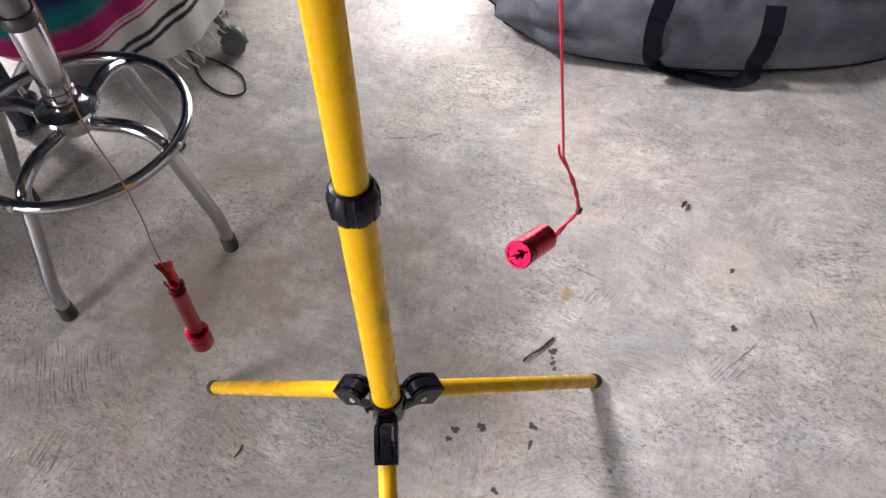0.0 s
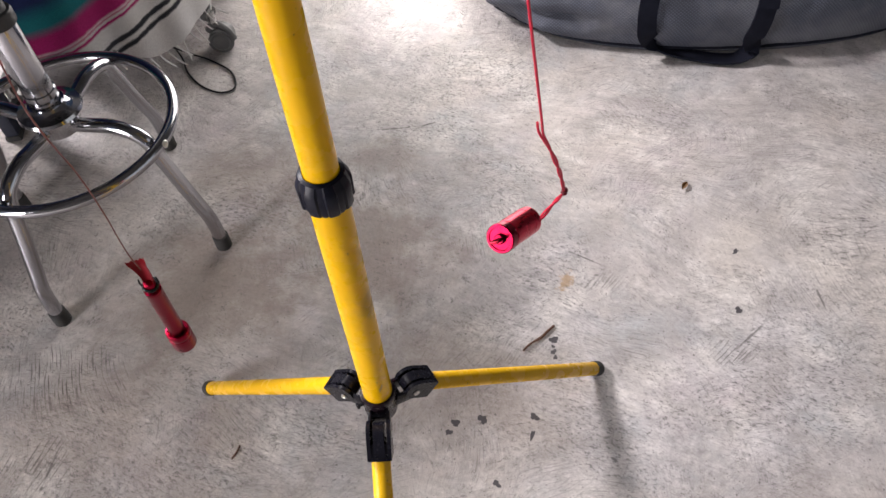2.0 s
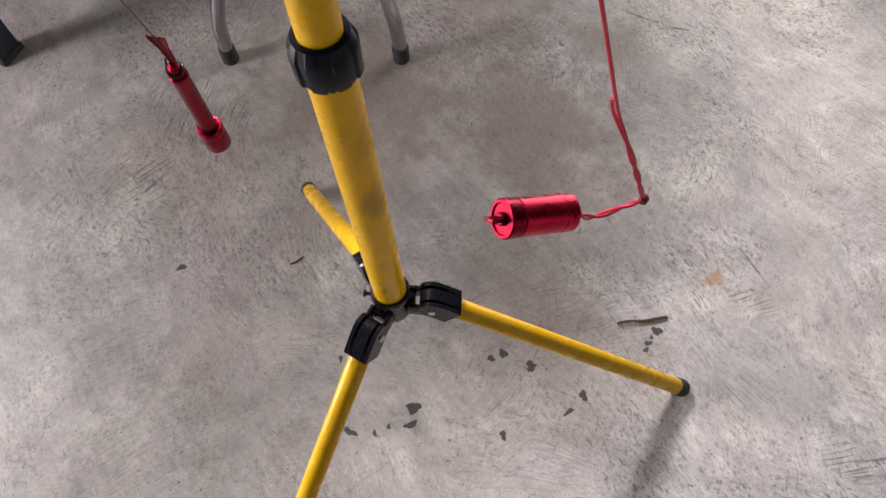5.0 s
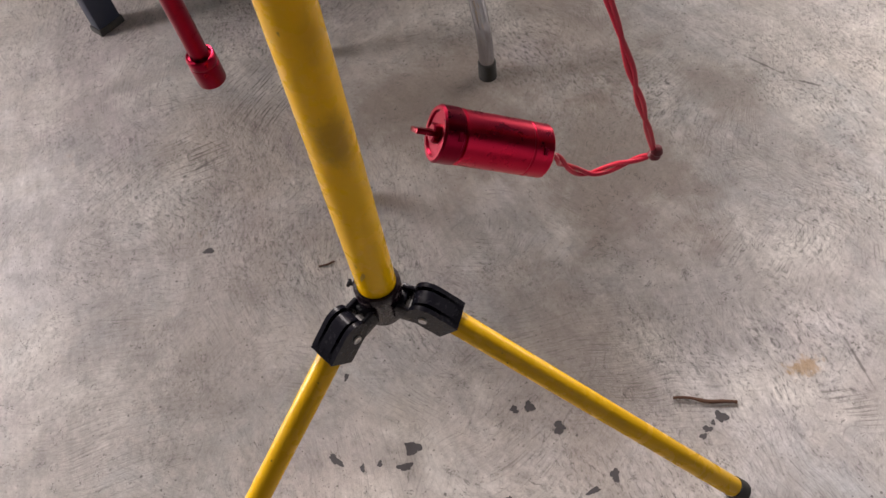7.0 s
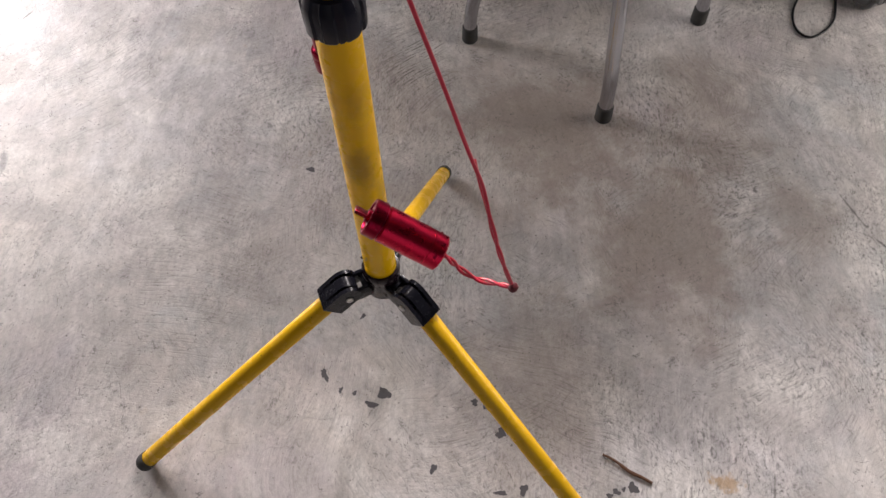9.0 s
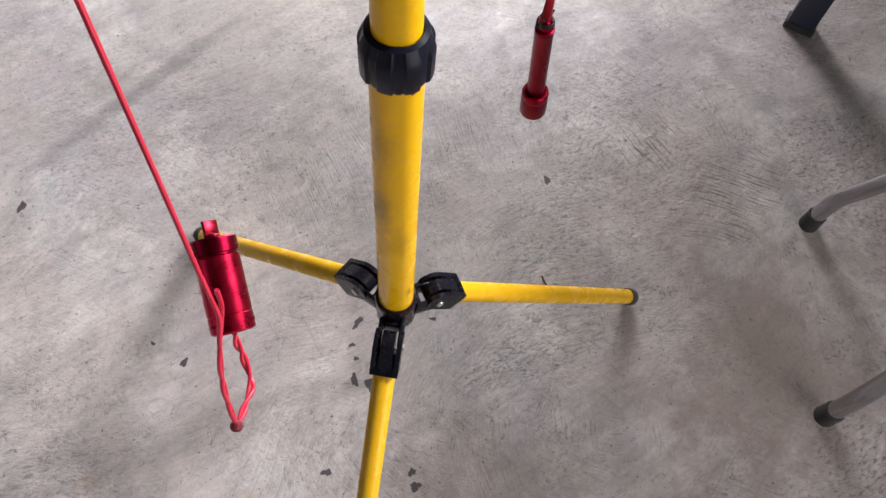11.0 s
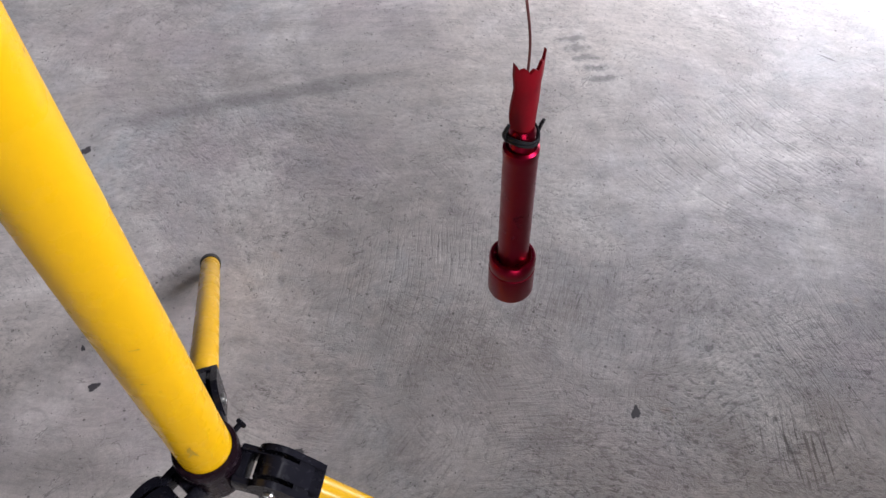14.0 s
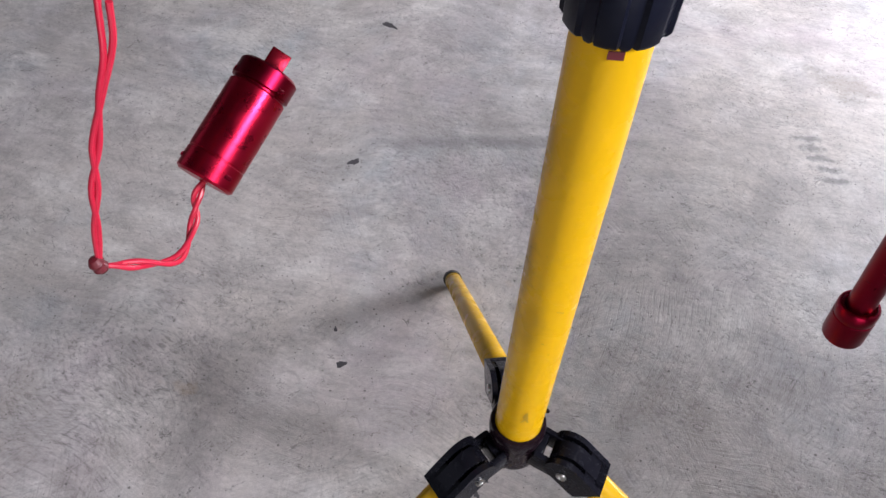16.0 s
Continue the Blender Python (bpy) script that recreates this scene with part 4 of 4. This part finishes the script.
# ---- the draped office chair ----
chair = thing("office_chair", "office chair on casters, hidden under a striped blanket", "chair")
CHAIR = Vector((-0.80, 1.16, 0))
part("seat", box((0.5, 0.52, 0.08), Matrix.Translation(CHAIR + Vector((0, 0, 0.44))), 0.03), VINYL, chair)
# Unseen backrest, added under the blanket's raised part that blocks window light.
part("backrest", box((0.44, 0.09, 0.34), Matrix.Translation(CHAIR + Vector((0.06, -0.20, 0.605))) @ pose(0, 0, 0, 0, 0, 20), 0.035), VINYL, chair)
part("post", lathe([(0.028, 0.10), (0.028, 0.41)], Matrix.Translation(CHAIR), 24), DARK_PLASTIC, chair)
for i in range(5):
    a = math.atan2(1.035 - CHAIR.y, -0.495 - CHAIR.x) + 2 * math.pi * i / 5
    tip = CHAIR + Vector((0.372 * math.cos(a), 0.372 * math.sin(a), 0.085))
    part("base_arm", sweep([CHAIR + Vector((0, 0, 0.12)), CHAIR + (tip - CHAIR) * 0.5 + Vector((0, 0, 0.065)), tip], [0.028, 0.024, 0.018], 14), GREY_PLASTIC, chair)
    caster = part("caster", lathe([(0.007, 0.05), (0.007, 0.09)], Matrix.Translation((tip.x, tip.y, 0)), 14), STEEL, chair, "grey twin-wheel caster")
    across = Vector((-math.sin(a + 0.5), math.cos(a + 0.5), 0))
    for s in (-1, 1):
        mid = Vector((tip.x, tip.y, 0.028)) + across * (s * 0.014) + Vector((math.cos(a), math.sin(a), 0)) * 0.01
        part("wheel", lathe([(0.0, -0.008), (0.018, -0.009), (0.021, -0.006), (0.026, -0.0075), (0.028, -0.005), (0.028, 0.005), (0.026, 0.0075), (0.021, 0.006), (0.018, 0.009), (0.0, 0.008)], Matrix.Translation(mid) @ axes(across), 32, cap=False), GREY_PLASTIC, caster)
    part("hood", sweep([Vector((tip.x, tip.y, 0.028)) + Vector((math.cos(a), math.sin(a), 0)) * (0.01 + 0.032 * math.cos(b)) + Vector((0, 0, 0.032 * math.sin(b))) for b in (0.1 + 0.3 * k for k in range(10))], 0.009, 10), GREY_PLASTIC, caster)

HEM = smooth_path([(-0.44, 1.55, 0.11), (-0.42, 1.30, 0.11), (-0.448, 1.085, 0.12), (-0.456, 0.985, 0.12), (-0.474, 0.905, 0.12), (-0.507, 0.835, 0.125), (-0.542, 0.77, 0.17), (-0.578, 0.708, 0.212), (-0.63, 0.662, 0.245), (-0.72, 0.655, 0.262), (-0.85, 0.70, 0.30), (-0.95, 0.78, 0.30)], 10)


def blanket_point(i, k, rows):
    p = HEM[i]
    v = k / rows
    centre = Vector((-0.80, 1.16, 0))
    inward = (centre - Vector((p.x, p.y, 0))).normalized()
    wave = math.sin(i * 0.42) * 0.002 * (1 - v) + noise.noise(Vector((i * 0.09, v * 3, 1))) * 0.008 * (1 - v)
    # Upper part is unseen, raised to shade the floor by the stool.
    top = 0.50 + 0.37 * max(0.0, min(1.0, (0.86 - p.y) / 0.14))
    z = p.z + (top - p.z) * min(1.0, v / 0.7)
    drop = Vector((p.x, p.y, z)) + inward * (wave + 0.07 * min(1.0, v / 0.7) ** 2)
    if v > 0.7:
        w = (v - 0.7) / 0.3
        drop += inward * (0.24 * w)
        drop.z += 0.02 * math.sin(w * 1.5)
    return drop


def blanket_cloth():
    bm = bmesh.new()
    rows = 48
    grid = [[bm.verts.new(blanket_point(i, k, rows)) for k in range(rows + 1)] for i in range(len(HEM))]
    for a, b in zip(grid, grid[1:]):
        for k in range(rows):
            bm.faces.new((a[k], b[k], b[k + 1], a[k + 1]))
    bmesh.ops.recalc_face_normals(bm, faces=bm.faces)
    bmesh.ops.solidify(bm, geom=bm.faces[:], thickness=0.004)
    return bm


blanket = thing("striped_blanket", "fringed blanket with white, pink and teal stripes, draped over a chair", "blanket")
part("cloth", blanket_cloth(), BLANKET, blanket, "", 80)
rnd = random.Random(4)
for i in range(12, len(HEM) - 40, 3):
    p = blanket_point(i, 0, 48)
    lean = Vector((rnd.uniform(-0.004, 0.03), rnd.uniform(-0.025, 0.01), 0))
    long = rnd.uniform(0.014, 0.036)
    part("tassel", sweep(smooth_path([p + Vector((0, 0, 0.004)), p + lean * 0.5 + Vector((0, 0, -long * 0.5)), p + lean * 1.3 + Vector((0, 0, -long))], 4), [0.0014] * 4 + [0.0018] * 4 + [0.0009], 6), FRINGE, blanket)

cable_pts = [(-0.56, 1.0, 0.03), (-0.536, 0.975, 0.004), (-0.512, 0.925, 0.003), (-0.47, 0.878, 0.003), (-0.425, 0.857, 0.003), (-0.398, 0.873, 0.003), (-0.417, 0.925, 0.003), (-0.47, 0.966, 0.003), (-0.52, 0.99, 0.004), (-0.58, 1.02, 0.006)]
single("cable_loop", sweep(smooth_path(cable_pts), 0.0022, 10), BLACK_WIRE, "thin black cable loop lying on the concrete", "cable")

# ---- the navy bench ----
bench = thing("steel_bench", "navy painted steel workbench standing on concrete beside the stool", "bench")
for x, y in ((-0.930, 0.094), (-0.835, 0.752)):
    post = part("bench_leg", box((0.026, 0.046, 0.76), Matrix.Translation((x, y, 0.388)) @ pose(0, 0, 0, 0, 0, 10), 0.003), NAVY, bench, "flat navy steel leg")
    part("foot_plug", box((0.031, 0.052, 0.014), Matrix.Translation((x, y, 0.007)) @ pose(0, 0, 0, 0, 0, 10), 0.003), RUBBER, post)
for x, y in ((-1.42, 0.18), (-1.31, 0.83)):
    post = part("bench_leg", box((0.026, 0.046, 0.76), Matrix.Translation((x, y, 0.388)) @ pose(0, 0, 0, 0, 0, 10), 0.003), NAVY, bench, "flat navy steel leg")
    part("foot_plug", box((0.031, 0.052, 0.014), Matrix.Translation((x, y, 0.007)) @ pose(0, 0, 0, 0, 0, 10), 0.003), RUBBER, post)
# Top is out of view, added and widened to shade the floor.
part("shading_bench_top", box((0.78, 0.80, 0.035), Matrix.Translation((-1.04, 0.45, 0.785)) @ pose(0, 0, 0, 0, 0, -9.5), 0.006), NAVY, bench)

# ---- small things on the floor ----
single("twig", sweep(smooth_path([(0.182, 0.2195, 0.0035), (0.1945, 0.2315, 0.004), (0.2115, 0.2425, 0.0035), (0.2245, 0.2555, 0.004), (0.2340, 0.2645, 0.003)]), [0.0018] * 12 + [0.0024] * 12 + [0.0021] * 9, 8), BARK, "thin dry brown twig lying on the concrete", "twig")
single("twig", sweep(smooth_path([(-0.2545, 0.046, 0.002), (-0.249, 0.055, 0.0022), (-0.246, 0.066, 0.002)]), 0.0013, 7), BARK, "short dry brown twig lying on the concrete", "twig")


def dry_leaf(x, y, turn, long):
    bm = bmesh.new()
    m = pose(x, y, 0.004, 0, 0, turn)
    rows = []
    for i in range(9):
        u = i / 8
        w = long * 0.22 * math.sin(math.pi * min(0.98, u * 0.92 + 0.05))
        rows.append([bm.verts.new(m @ Vector((long * (u - 0.5), w * s, 0.003 * s * s + 0.0015 * math.sin(4 * u)))) for s in (-1, -0.5, 0, 0.5, 1)])
    for a, b in zip(rows, rows[1:]):
        for j in range(4):
            bm.faces.new((a[j], a[j + 1], b[j + 1], b[j]))
    bmesh.ops.solidify(bm, geom=bm.faces[:], thickness=0.0012)
    return bm


single("dry_leaf", dry_leaf(0.495, 0.558, 55, 0.022), LEAF, "small curled dry brown leaf on the concrete", "leaf")


def stain(x, y, wide, long=None, turn=0, seed=0, material=STAIN, lift=0.0003):
    """A dried drip with an uneven edge, a hair above the floor."""
    r = random.Random(seed)
    a0 = [r.uniform(0, 6.3) for _ in range(4)]
    long = long or wide
    outline = []
    for i in range(40):
        a = 2 * math.pi * i / 40
        k = 0.95 * (1 + 0.2 * math.sin(2 * a + a0[0]) + 0.17 * math.sin(3 * a + a0[1]) + 0.12 * math.sin(5 * a + a0[2]) + 0.07 * math.sin(9 * a + a0[3]))
        outline.append((wide / 2 * k * math.cos(a), long / 2 * k * math.sin(a)))
    return part("stain", plate(outline, lift * 2, pose(x, y, 0, 0, 0, turn)), material, floor)


STAINS = ((0.0165, -0.028, 0.020, 0.015), (0.0265, -0.048, 0.016, 0.010), (0.004, -0.066, 0.007, 0.006), (-0.006, -0.083, 0.008, 0.006), (-0.034, -0.099, 0.018, 0.009), (0.065, 0.085, 0.010, 0.009), (0.075, 0.0995, 0.014, 0.011), (0.1155, 0.105, 0.014, 0.014),
          (0.232, 0.240, 0.013, 0.014), (0.230, 0.218, 0.010, 0.008), (0.232, 0.208, 0.008, 0.007), (0.230, 0.228, 0.006, 0.005), (0.193, 0.108, 0.010, 0.015), (0.188, 0.079, 0.014, 0.007), (-0.105, -0.027, 0.009, 0.006), (0.154, -0.228, 0.012, 0.009),
          (0.151, -0.569, 0.016, 0.012), (-0.387, -0.044, 0.014, 0.010), (0.1335, 0.0065, 0.012, 0.009), (0.534, 0.290, 0.013, 0.011), (0.555, 0.409, 0.014, 0.007), (0.163, -0.277, 0.006, 0.005), (0.101, -0.911, 0.03, 0.012))
for i, (x, y, w, l) in enumerate(STAINS):
    stain(x, y, w, l, (i * 47) % 180, i)
